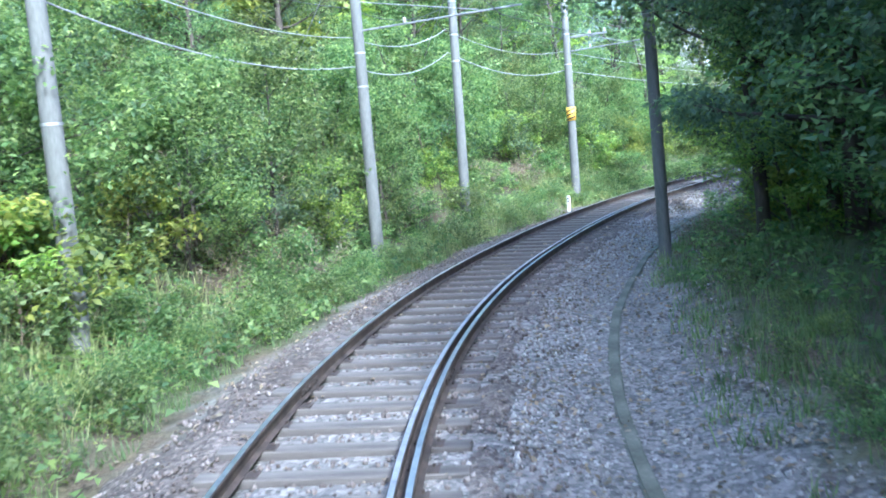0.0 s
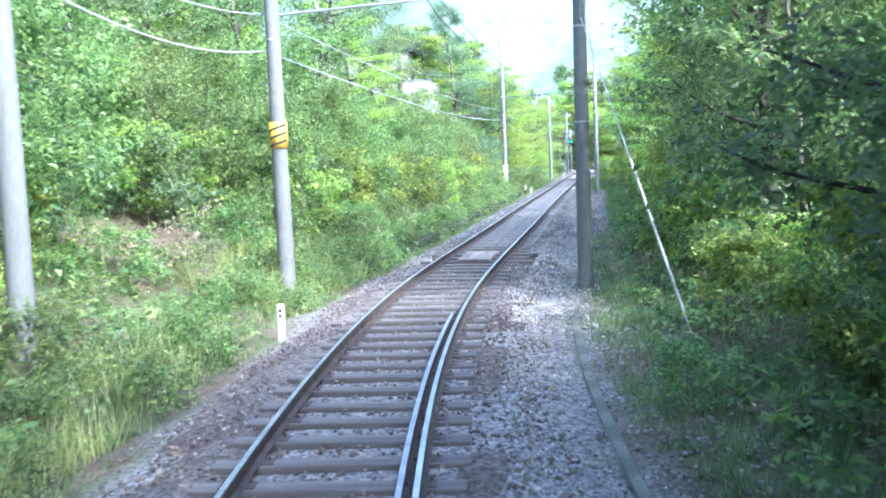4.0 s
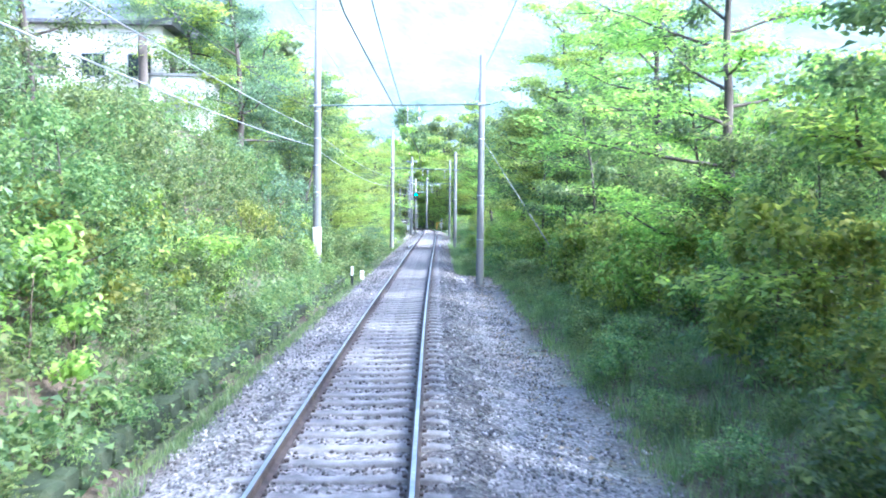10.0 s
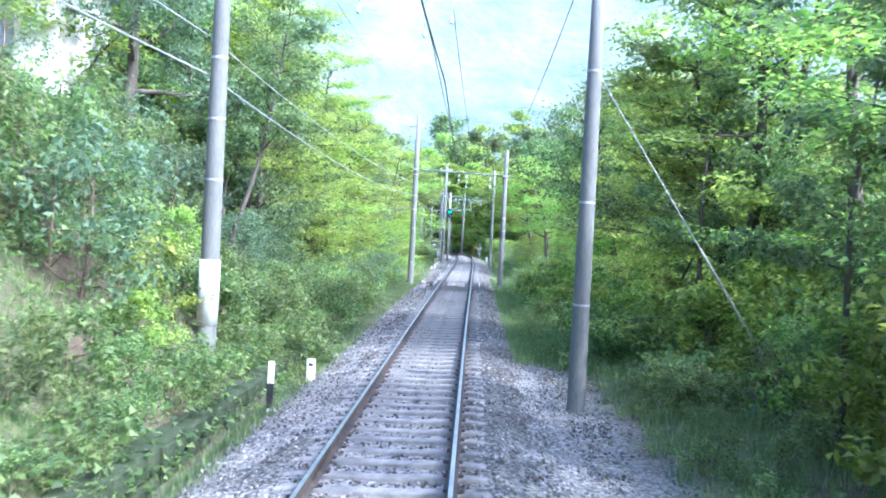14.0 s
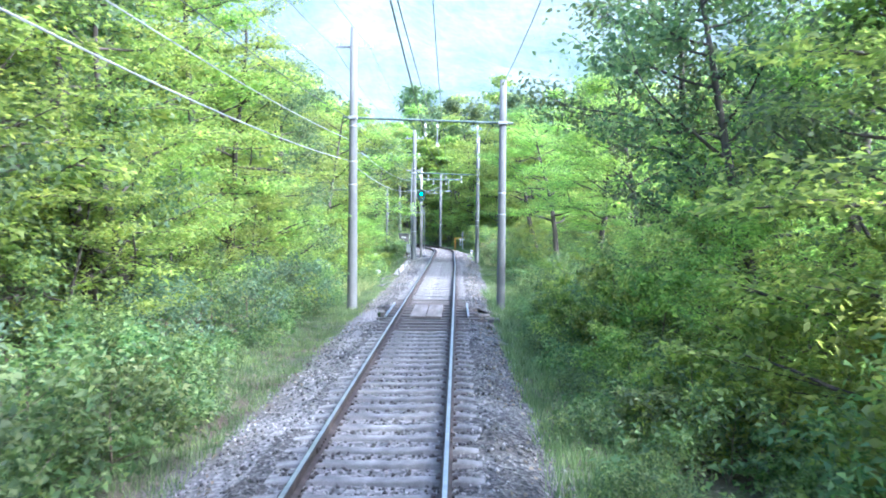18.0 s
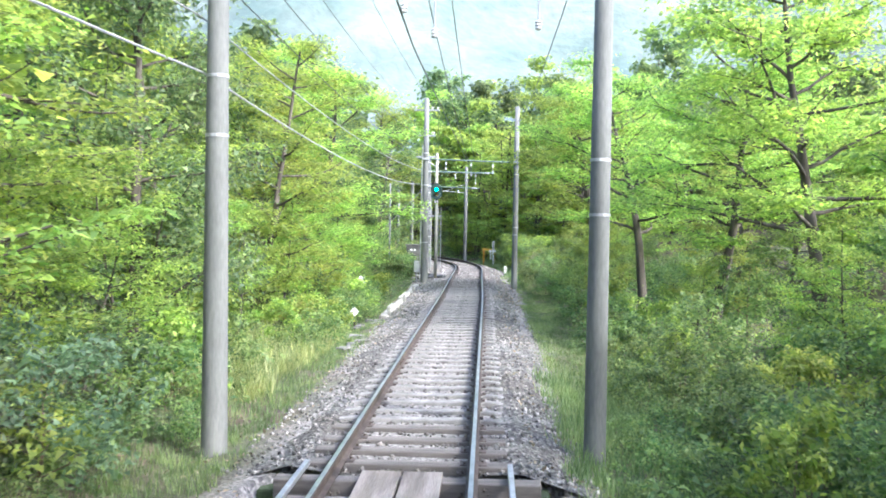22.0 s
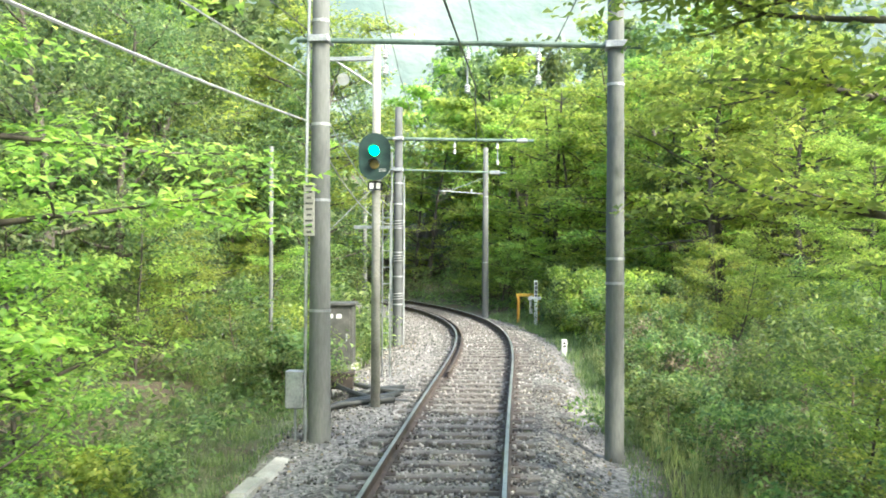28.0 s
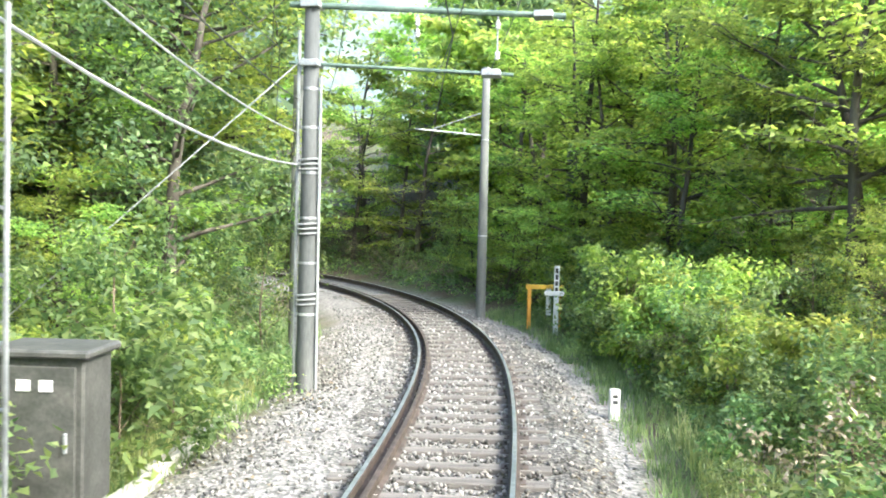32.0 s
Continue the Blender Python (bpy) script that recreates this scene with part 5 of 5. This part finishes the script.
strew(("far", "farlight"), 34, 48, 11, 16, 3.0, (.8, 1.05))
at_su("highbroad", 18.6, 4.9, 1.0, rng)
at_su("broad", 22.4, 5.0, .8, rng)
at_su("broad", 17.4, 6.2, .8, rng)
# right of the straight
strew(("bank",), 36, 92, 7.6, 8.8, 2.4, (.7, 1.0))
strew(("weed", "weed", "bush"), 41, 90, 3.9, 5.3, .65, (.5, .85))
strew(("bush", "shrub", "bush"), 46, 92, 6.0, 7.2, 1.4, (.55, .9))
strew(("broad", "maple", "maple", "slim"), 50, 92, 7.4, 9.0, 4.4, (1.0, 1.2))
strew(("far", "farlight"), 52, 100, 14, 22, 4.2, (.75, .95))
strew(("dry", "slim"), 74, 92, 5.6, 7.0, 3.0, (.7, 1.0))
# right of the far stretch
strew(("weed",), 89, 122, 2.6, 3.8, .6, (.6, 1.05))
strew(("shrub", "bush", "bush"), 90, 122, 4.4, 6.0, 1.5, (.6, .95))
strew(("shrub", "bush"), 92, 150, 7.0, 12, 1.9, (.8, 1.3))
strew(("maple",), 88, 113, 7.2, 8.6, 4.2, (.95, 1.15))
for s, u, k in ((143.0, 6.2, 1.0), (136.6, 6.6, 1.0), (127.5, 9.4, 1.05), (119.5, 13.0, .8), (131.5, 7.6, .95), (91.0, 7.8, .95), (166.0, -7.5, 1.1), (154.0, 8.4, .6), (164.4, 9.0, .95)):
    at_su("highmaple", s, u, k, rng)
at_su("maple", 132, -6.25, .9, rng)
strew(("weed", "dry", "bush"), 118, 146, 3.9, 5.0, 1.0, (.5, .9))
strew(("farlight",), 92, 112, 13, 20, 3.6, (.75, 1.0))
strew(("farlight",), 114, 134, 14, 22, 4.0, (.8, 1.0))
strew(("farlight",), 136, 147, 12, 19, 3.0, (.8, 1.0))
strew(("sapling",), 92, 114, 6.2, 7.6, 2.0, (.75, 1.1))
strew(("sapling", "bush"), 116, 136, 6.2, 9.0, 2.2, (.55, .85))
strew(("sapling",), 150, 164, 5.8, 9.0, 1.7, (.5, .85))
strew(("maple",), 160, 170, 9.6, 11.2, 2.6, (.95, 1.15))
strew(("midmaple",), 139, 164, 13, 17, 2.8, (.7, .85))
strew(("sapling",), 102, 147, -5.2, -6.8, 2.4, (.7, 1.1))
strew(("sapling",), 151, 170, -5.6, -8, 2.2, (.7, 1.0))
strew(("dry", "bush", "weed", "bush"), 141, 166, 3.3, 4.9, .8, (.55, .95))
strew(("midmaple", "midmaple", "sapling"), 163, 176, 6.0, 8.5, 1.8, (.8, 1.0))
strew(("shrub", "bush", "bush"), 148, 176, 5.5, 12, 1.1, (.6, 1.0))
# the wood round the far curve
strew(("bush", "sapling", "shrub", "dry"), 164, 196, 3.9, 6.5, 1.1, (.55, .9))
strew(("midmaple", "slim", "midmaple", "midmaple"), 164, 198, 6, 11, 1.8, (.8, 1.05))
strew(("far", "farlight", "farlight"), 162, 178, 15, 26, 1.8, (.8, 1.0))
strew(("farlight", "farlight", "far"), 176, 199, 10, 24, 1.3, (1.1, 1.4))
strew(("far", "farlight"), 168, 199, -9, -16, 1.8, (1.2, 1.6))
strew(("far", "farlight"), 160, 199, 24, 40, 2.4, (1.1, 1.5))
strew(("shrub", "darkshrub", "bush"), 162, 196, -3.8, -7, 1.3, (.6, 1.0))
strew(("broad", "midmaple", "slim"), 160, 196, -6.5, -11, 2.4, (.8, 1.05))
strew(("far", "farlight"), 152, 196, -13, -24, 2.6, (.9, 1.2))
strew(("far", "farlight", "dark"), 160, 197, -12, -20, 1.7, (1.0, 1.3))
strew(("far", "far", "farlight"), 150, 197, -22, -36, 2.0, (1.1, 1.5))
strew(("broad", "midmaple", "dark"), 151, 168, -6.5, -10, 2.4, (.85, 1.05))
strew(("weed", "bush"), 153.8, 159.5, -3.3, -4.4, .36, (.9, 1.35))
strew(("weed", "bush"), 150.4, 152.2, -2.7, -3.8, .2, (.85, 1.1))
at_su("broad", 162.4, -5.6, 1.05, rng)
for k in range(16):
    y = rng.uniform(172, 214)
    place(rng.choice(("farlight", "far", "farlight")), -24.5 - (y - 165) * .42 - rng.uniform(0, 12), y, rng.uniform(1.0, 1.4), rng=rng)
strew(("weed", "bush"), 84, 101, -2.9, -5, .5, (.7, 1.1))
# tall trees added at the edge of view to shade the left bank
strew(("broad", "slim"), -6, 17, 8.6, 11, 2.8, (1.05, 1.25))
at_su("maple", 115.2, 10.5, .9, rng)
strew(("shrub", "bush", "bush"), 156, 169, 3.7, 5.4, .6, (.65, .9))
strew(("dry", "weed", "bush"), 145, 157, 3.1, 4.3, .6, (.6, .95))
strew(("sapling", "shrub", "bush"), 136, 156, 4.4, 5.8, .9, (.55, .85))
strew(("weed", "bush"), 90, 136, 3.6, 5.2, .8, (.6, .95))
# two trees added behind the front row to put the track in shade
for s, u, k in ((37.5, 8.6, 1.1), (47.5, 9.0, 1.0)):
    at_su("broad", s, u, k, random.Random(int(s * 7)))
for s, u, k in ((100.6, 7.4, 1.05), (104.6, 7.0, 1.1), (108.2, 6.8, 1.1)):
    at_su("highbroad", s, u, k, random.Random(int(s * 7)))
# yellow-green shrubs, leaf colour lightened to look sunlit or lift dim verges
strew(("fresh",), 39, 66, -4.2, -5.6, 2.0, (.7, 1.05))
strew(("fresh",), 66, 88, -3.9, -5.4, 3.0, (.5, .8))
strew(("fresh",), 6, 38, -4.6, -7.0, 2.4, (.6, 1.1))
strew(("fresh",), 98, 113, 3.5, 4.6, 1.5, (.45, .75))
strew(("fresh",), 117, 140, 4.6, 6.2, 2.2, (.45, .8))
strew(("fresh",), 118, 145, -3.6, -5.0, 2.4, (.5, .85))
strew(("fresh",), 152.5, 161, -3.5, -5.4, .9, (.45, .75))
strew(("fresh",), 158, 172, 3.6, 5.2, 1.4, (.5, .85))
rng = random.Random(77)
strew(("fresh",), 44, 90, 5.6, 7.0, 1.5, (.7, 1.2))
strew(("fresh",), 16, 44, 4.6, 6.0, 2.0, (.6, 1.0))
strew(("fresh",), 90, 113, 4.6, 6.0, 1.8, (.7, 1.1))
strew(("fresh",), 157, 167, 3.9, 5.0, .9, (.75, 1.05))
# unseen trees added behind the starting place to shade track and bank
for s, u in ((-15, 4.9), (-11.5, 5.1), (-9, 6.4), (-7, 7.6), (-16, -5.2), (-12, -5.0), (-8.5, -5.4), (-19, 4.6), (-20, -4.8), (-24, 4.5), (-24, -4.5)):
    at_su("far", s, u, rng.uniform(1.15, 1.3), rng)
# more added trees, set out towards the sun so their shade reaches the curve
for k in range(26):
    p = on_line(rng.uniform(2, 24)) + Vector((.848, -.53, 0)) * rng.uniform(9, 16)
    if plan(p.x, p.y)[1][0] > 6.3:
        place(rng.choice(("broad", "dark")), p.x, p.y, rng.uniform(.95, 1.2), rng=rng)
strew(("far", "broad"), -13, 2, -7, -14, 3.0, (.8, 1.0))
strew(("broad", "broad"), -13, 4, 7.5, 12, 3.0, (.8, 1.0))



def join_rest(obj, keep, name, label):
    """Keeps the plants nearest to the line as things; the others become one mesh."""
    found = [o for o in scene.objects if o.parent is None and o.name.split(".")[0] == obj]
    spots = [(abs(plan(o.matrix_basis.translation.x, o.matrix_basis.translation.y)[1][0]), i) for i, o in enumerate(found)]
    rest = [found[i] for d, i in sorted(spots)[keep:]]
    verts, corners, sizes, mats, base = [], [], [], [], 0
    materials = []
    for o in rest:
        for c in o.children:
            me, m = c.data, np.array(o.matrix_basis)
            co = np.empty(len(me.vertices) * 3, dtype=np.float32)
            me.vertices.foreach_get("co", co)
            co = co.reshape(-1, 3) @ m[:3, :3].T + m[:3, 3]
            idx = np.empty(len(me.loops), dtype=np.int32)
            me.loops.foreach_get("vertex_index", idx)
            n = np.empty(len(me.polygons), dtype=np.int32)
            me.polygons.foreach_get("loop_total", n)
            if me.materials[0] not in materials:
                materials.append(me.materials[0])
            verts.append(co), corners.append(idx + base), sizes.append(n), mats.append(np.full(len(n), materials.index(me.materials[0]), dtype=np.int32))
            base += len(co)
    joined = bpy.data.meshes.new(name)
    co, idx, n = np.concatenate(verts), np.concatenate(corners), np.concatenate(sizes)
    joined.vertices.add(len(co))
    joined.vertices.foreach_set("co", co.astype(np.float32).ravel())
    joined.loops.add(len(idx))
    joined.loops.foreach_set("vertex_index", idx)
    joined.polygons.add(len(n))
    joined.polygons.foreach_set("loop_start", np.concatenate([[0], np.cumsum(n)[:-1]]).astype(np.int32))
    for m in materials:
        joined.materials.append(m)
    joined.polygons.foreach_set("material_index", np.concatenate(mats))
    joined.update(calc_edges=True)
    for o in rest:
        for c in list(o.children):
            bpy.data.objects.remove(c)
        bpy.data.objects.remove(o)
    tagged(new(name, joined), label, "undergrowth", kind="stuff")


join_rest("weed_clump", 290, "weeds", "low green weeds in patches beyond the verge")
join_rest("bush", 290, "thicket", "leafy thicket of bushes back from the line")


def palm(x, y, h):
    """A fan palm by the house."""
    ob = thing("fan_palm", pose(x, y, foot(x, y)), "tall fan palm with a shaggy dark trunk", "tree")
    part("trunk", Build().tube([(0, 0, -.3), (.05, 0, h * .5), (0, .05, h)], [.2, .24, .2], 9), BARK, ob, smooth=True)
    r = np.random.RandomState(4)
    for k in range(26):
        w, e = k * 2.4, r.uniform(-.6, 1.0)
        d = Vector((math.cos(w) * math.cos(e), math.sin(w) * math.cos(e), math.sin(e)))
        tip = Vector((0, 0, h)) + d * 1.0
        side = d.cross(Vector((0, 0, 1))).normalized()
        up = side.cross(d)
        frond = Build()
        frond.tube([(0, 0, h), tip], .015, 4)
        for j in range(11):
            a = (j - 5) * .27
            q = d * math.cos(a) + side * math.sin(a)
            frond.add([tip, tip + q * .45 + side * .03 + up * .02, tip + q * .85 - Vector((0, 0, .12)), tip + q * .45 - side * .03 + up * .02], [(0, 1, 2, 3)])
        part("frond", frond, LEAF_DARK, ob)


palm(-27.4, 85.6, 11.3 - foot(-27.4, 85.6))

# ---- sleepers ----
def wooden_sleeper():
    b = Build().box((2.3, .21, .16), (0, 0, -.235), bevel=.012)
    for x in (-.7525, .7525):
        b.box((.3, .17, .012), (x, 0, -.15), slot=1)
        for k in (-.1, .1):
            b.box((.025, .025, .03), (x + k, k * .5, -.135), slot=1)
    return b.mesh("sleeper", [WOOD, RUST])


def concrete_sleeper():
    b = Build()
    xs = [-1.15, -.95, -.5, -.2, .2, .5, .95, 1.15]
    tops = [-.185, -.165, -.16, -.175, -.175, -.16, -.165, -.185]
    verts, faces = [], []
    for x, t in zip(xs, tops):
        verts += [(x, -.14, -.36), (x, -.095, t - .012), (x, -.08, t), (x, .08, t), (x, .095, t - .012), (x, .14, -.36)]
    for i in range(len(xs) - 1):
        for j in range(5):
            a = i * 6 + j
            faces.append((a, a + 1, a + 7, a + 6))
    faces += [tuple(reversed(range(6))), tuple(range(42, 48))]
    b.add(verts, [tuple(reversed(f)) for f in faces])
    for x in (-.7525, .7525):
        b.box((.15, .15, .014), (x, 0, -.158), slot=1)
        for k in (-.09, .09):
            b.box((.05, .09, .035), (x + k, 0, -.15), slot=1, bevel=.006)
    return b.mesh("sleeper", [PC_CONCRETE, RUST])


SLEEPER_WOOD, SLEEPER_PC = wooden_sleeper(), concrete_sleeper()
rng = random.Random(3)
s = -3.0
while s < 176:
    if not (38.8 < s < 41.1 or 110.7 < s < 114.3):
        timber = s < 43 or 108.5 < s < 116.5 or s > 143
        ob = new("sleeper", SLEEPER_WOOD if timber else SLEEPER_PC)
        ob.parent = track
        ob.matrix_basis = along(s + rng.uniform(-.025, .025), rng.uniform(-.03, .03), rng.uniform(-.012, .004), rng.uniform(-1.2, 1.2), True)
    s += 0.6


# ---- loose stones of the bed and the gravel beside it ----
def stones(name, s0, s1, spread, count, size, mat, seed, label, lift=0.0):
    """Angular stones strewn on a strip. spread: where across the line they lie."""
    r = np.random.RandomState(seed)
    s = r.uniform(s0, s1, count)
    u = spread(r, count)
    x, y, z, w, ca = (np.interp(s, S, c) for c in (line_x, line_y, line_z, yaw_s, line_cant))
    fx, fz = np.array([q[0] for q in bed_form]), np.array([q[1] for q in bed_form])
    px, py = x + u * np.cos(w), y + u * np.sin(w)
    bed_z = z + np.interp(u, fx, fz) - u * np.sin(ca)
    gz = ground_level(px, py)[0]
    base = np.maximum(bed_z, gz) + lift * r.uniform(0, 1, count)
    octa = np.array([(1, 0, 0), (0, 1, 0), (-1, 0, 0), (0, -1, 0), (0, 0, .8), (0, 0, -.8)], float)
    v = octa[None] * r.uniform(.6, 1.3, (count, 6, 1))
    q = r.normal(size=(count, 4))
    q /= np.linalg.norm(q, axis=1)[:, None]
    a, b, c, d = q.T
    rot = np.stack([np.stack([1 - 2 * (c * c + d * d), 2 * (b * c - d * a), 2 * (b * d + c * a)], 1), np.stack([2 * (b * c + d * a), 1 - 2 * (b * b + d * d), 2 * (c * d - b * a)], 1), np.stack([2 * (b * d - c * a), 2 * (c * d + b * a), 1 - 2 * (b * b + c * c)], 1)], 1)
    sz = size * r.uniform(.55, 1.3, count)
    v = np.einsum("nij,nkj->nki", rot, v) * sz[:, None, None]
    v += np.stack([px, py, base + sz * .25], 1)[:, None]
    tri = np.array([(0, 1, 4), (1, 2, 4), (2, 3, 4), (3, 0, 4), (1, 0, 5), (2, 1, 5), (3, 2, 5), (0, 3, 5)])
    idx = (np.arange(count)[:, None, None] * 6 + tri[None]).reshape(-1, 3).astype(np.int32)
    me = bpy.data.meshes.new(name)
    me.vertices.add(count * 6)
    me.vertices.foreach_set("co", v.astype(np.float32).ravel())
    me.loops.add(idx.size)
    me.loops.foreach_set("vertex_index", idx.ravel())
    me.polygons.add(len(idx))
    me.polygons.foreach_set("loop_start", np.arange(0, idx.size, 3, dtype=np.int32))
    me.materials.append(mat)
    me.update(calc_edges=True)
    single(name, me, mat, Matrix(), label, "ballast", kind="stuff")


def across(r, n):
    return r.uniform(-2.25, 2.15, n)


stones("ballast_stones", -2, 38.8, across, 13000, .032, BROWN_STONES, 1, "loose brownish ballast stones between the sleepers")


def between(r, n):
    return r.uniform(-1.05, 1.05, n)


def shoulders(r, n):
    u = r.uniform(1.0, 2.2, n)
    return np.where(r.uniform(0, 1, n) < .5, -u, u)


for k, (s0, s1, n) in enumerate(((41.2, 110.6, 13000), (114.4, 172, 10500))):
    stones("ballast_stones", s0, s1, between, n, .03, DULL_STONES, 2 + 10 * k, "loose brownish grey ballast stones between the sleepers")
    stones("ballast_stones", s0, s1, shoulders, n, .031, STONES, 3 + 10 * k, "loose grey ballast stones on the shoulders")
def by_rails(r, n):
    return np.where(r.uniform(0, 1, n) < .5, -.7525, .7525) + r.normal(0, .1, n)


stones("ballast_stones", 41.2, 172, by_rails, 9000, .026, STAINED_SHADED_STONES, 7, "dark stones along the rails, rust-stained and darkened for the rails' shadow")
stones("gravel", 0, 46, lambda r, n: 1.5 + 2.6 * r.uniform(0, 1, n) ** 1.25, 12000, .03, PALE_STONES, 4, "pale grey gravel strewn beside the curve")
stones("gravel", 46, 90, lambda r, n: 1.9 + np.abs(r.normal(0, 1.0, n)), 13000, .028, STONES, 5, "grey gravel strip beside the track")
stones("ballast_stones", 143, 172, between, 7500, .034, STONES, 8, "grey ballast stones filled up to the tops of the sleepers", .05)
stones("gravel", 146, 168, lambda r, n: r.uniform(-3.1, -1.9, n), 3500, .03, STONES, 6, "pale gravel inside the curve")


def flat_bits(name, strips, size, mat, seed, label, up=2.5, slim=.6):
    """Fallen leaves lying on the ground."""
    r = np.random.RandomState(seed)
    out = []
    for s0, s1, u0, u1, n in strips:
        s, u = r.uniform(s0, s1, n), r.uniform(u0, u1, n)
        x, y, w = (np.interp(s, S, c) for c in (line_x, line_y, yaw_s))
        px, py = x + u * np.cos(w), y + u * np.sin(w)
        fx, fz = np.array([q[0] for q in bed_form]), np.array([q[1] for q in bed_form])
        z = np.maximum(ground_level(px, py)[0], np.interp(s, S, line_z) + np.interp(u, fx, fz) - u * np.sin(np.interp(s, S, line_cant)))
        out.append(leaf_array(np.stack([px, py, z + .035], 1), r.uniform(.7, 1.3, n) * size, r.normal(size=(n, 3)) * .4 + np.array([0, 0, up * .4]), r, slim))
    single(name, quads(name, np.concatenate(out), mat), mat, Matrix(), label, "leaf litter", kind="stuff")


flat_bits("fallen_leaves", ((0, 46, 1.5, 5.0, 5200), (0, 46, -3.4, -1.4, 1500), (0, 46, -1.2, 1.4, 900), (46, 92, 2.4, 5.2, 2600), (92, 160, 1.4, 4, 2200), (92, 160, -4, -1.6, 1600)), .075, LEAF_DRY, 9, "dry brown leaves scattered on the ground")


def grass(name, strips, height, mat, seed, label):
    """Bent blades in tufts."""
    r = np.random.RandomState(seed)
    out = []
    for s0, s1, u0, u1, tufts in strips:
        s, u = np.repeat(r.uniform(s0, s1, tufts), 9), np.repeat(r.uniform(u0, u1, tufts), 9)
        x, y, w = (np.interp(s, S, c) for c in (line_x, line_y, yaw_s))
        n = len(s)
        px, py = x + u * np.cos(w) + r.normal(0, .07, n), y + u * np.sin(w) + r.normal(0, .07, n)
        z = ground_level(px, py)[0]
        base = np.stack([px, py, z - .02], 1)
        ang = r.uniform(0, 2 * np.pi, n)
        h = height * r.uniform(.4, 1.25, n) * np.repeat(r.uniform(.5, 1.3, tufts), 9)
        bend = np.stack([np.cos(ang), np.sin(ang), 0 * ang], 1) * (h * r.uniform(.15, .7, n))[:, None]
        side = np.stack([-np.sin(ang), np.cos(ang), 0 * ang], 1) * (.006 + .012 * height)
        tip = base + bend + np.array([0, 0, 1.0]) * h[:, None]
        out.append(np.stack([base - side, base + side, tip], 1).reshape(-1, 3))
    single(name, quads(name, np.concatenate(out), mat, 3), mat, Matrix(), label, "grass", kind="stuff")


grass("grass", ((0, 42, -2.5, -4.2, 1200), (0, 46, -4.2, -9, 1800), (40, 90, -3.3, -8, 2600), (150, 170, -2.9, -5.5, 1800)), .28, GRASS, 21, "green grass and weeds on the bank")
grass("grass", ((38, 90, -2.1, -2.6, 1800), (88, 131, -2.1, -4.5, 6500), (124, 150, -2.6, -5.5, 4500), (116, 138, 2.2, 5.2, 5200), (138, 150, 2.4, 4.6, 1300)), .15, GRASS, 23, "short green grass beside the ballast")
grass("grass", ((2, 18, 3.4, 6, 600), (16, 46, 2.9, 6, 1700), (46, 90, 3.5, 6.4, 4200), (88, 122, 1.9, 3.6, 2600), (148, 172, 2.3, 4.6, 2200)), .28, GRASS, 22, "green grass and weeds beside the track")

grass("tall_grass", ((32, 38.5, -2.6, -4.6, 420), (5, 16, -3.2, -5.4, 260), (20, 30, -2.7, -3.6, 240), (119, 129, -2.9, -5.2, 900), (152, 160, -3.2, -6.0, 1300), (144, 158, 2.9, 4.6, 700)), .5, PALE_GRASS, 24, "tall pale grass in sunlit clumps")


def undergrowth(name, strips, mat, seed, label, leaf=.13, per=14):
    """Low leafy plants that cover the floor of the wood."""
    r = np.random.RandomState(seed)
    out = []
    for s0, s1, u0, u1, n in strips:
        s, u = r.uniform(s0, s1, n), r.uniform(u0, u1, n)
        x, y, w = (np.interp(s, S, c) for c in (line_x, line_y, yaw_s))
        px, py = x + u * np.cos(w), y + u * np.sin(w)
        z = ground_level(px, py)[0] + r.uniform(.05, .4, n)
        out.append(cluster_leaves(np.stack([px, py, z], 1), per, .4, .55, leaf, r, 1.0, .65, True))
    single(name, quads(name, np.concatenate(out), mat, 3), mat, Matrix(), label, "undergrowth", kind="stuff")


undergrowth("undergrowth", ((0, 50, -9, -24, 2200), (0, 46, -2.6, -5, 750), (38, 90, -3.0, -3.6, 1100), (0, 46, -4.2, -12, 900), (40, 92, -3.8, -13, 1900), (84, 100, -2.7, -9, 900), (90, 150, -3.2, -12, 2000), (146, 196, -3.6, -14, 1800)), LEAF_BUSH, 31, "low leafy undergrowth on the bank")
undergrowth("undergrowth", ((14, 48, 3.7, 13, 1500), (0, 14, 5.2, 13, 400), (46, 92, 5.3, 13, 1300), (88, 118, 2.7, 13, 1300), (116, 150, 4.4, 13, 1100), (146, 198, 3.0, 16, 2600)), LEAF_BUSH, 32, "low leafy undergrowth under the trees", .13)


def distant_woods(strips, seed):
    """The closed canopy of the wood away from the line."""
    r = np.random.RandomState(seed)
    out = []
    for s0, s1, u0, u1, n in strips:
        s, u = r.uniform(s0, s1, n), r.uniform(u0, u1, n)
        x, y, w = (np.interp(s, S, c) for c in (line_x, line_y, yaw_s))
        px, py = x + u * np.cos(w), y + u * np.sin(w)
        top = np.abs(plan(px, py)[1])
        keep = top > 15
        z = ground_level(px, py)[0] + r.uniform(.6, 8.0, n)
        out.append(cluster_leaves(np.stack([px, py, z], 1)[keep], 22, 2.4, .6, .85, r, 1.0, .8, True))
    single("distant_woods", quads("distant_woods", np.concatenate(out), LEAF_BROAD, 3), LEAF_BROAD, Matrix(), "closed canopy of the wood away from the line", "woods", kind="stuff")


distant_woods(((-12, 198, 20, 75, 3800), (-12, 52, -24, -75, 1300), (112, 198, -20, -80, 1900)), 41)
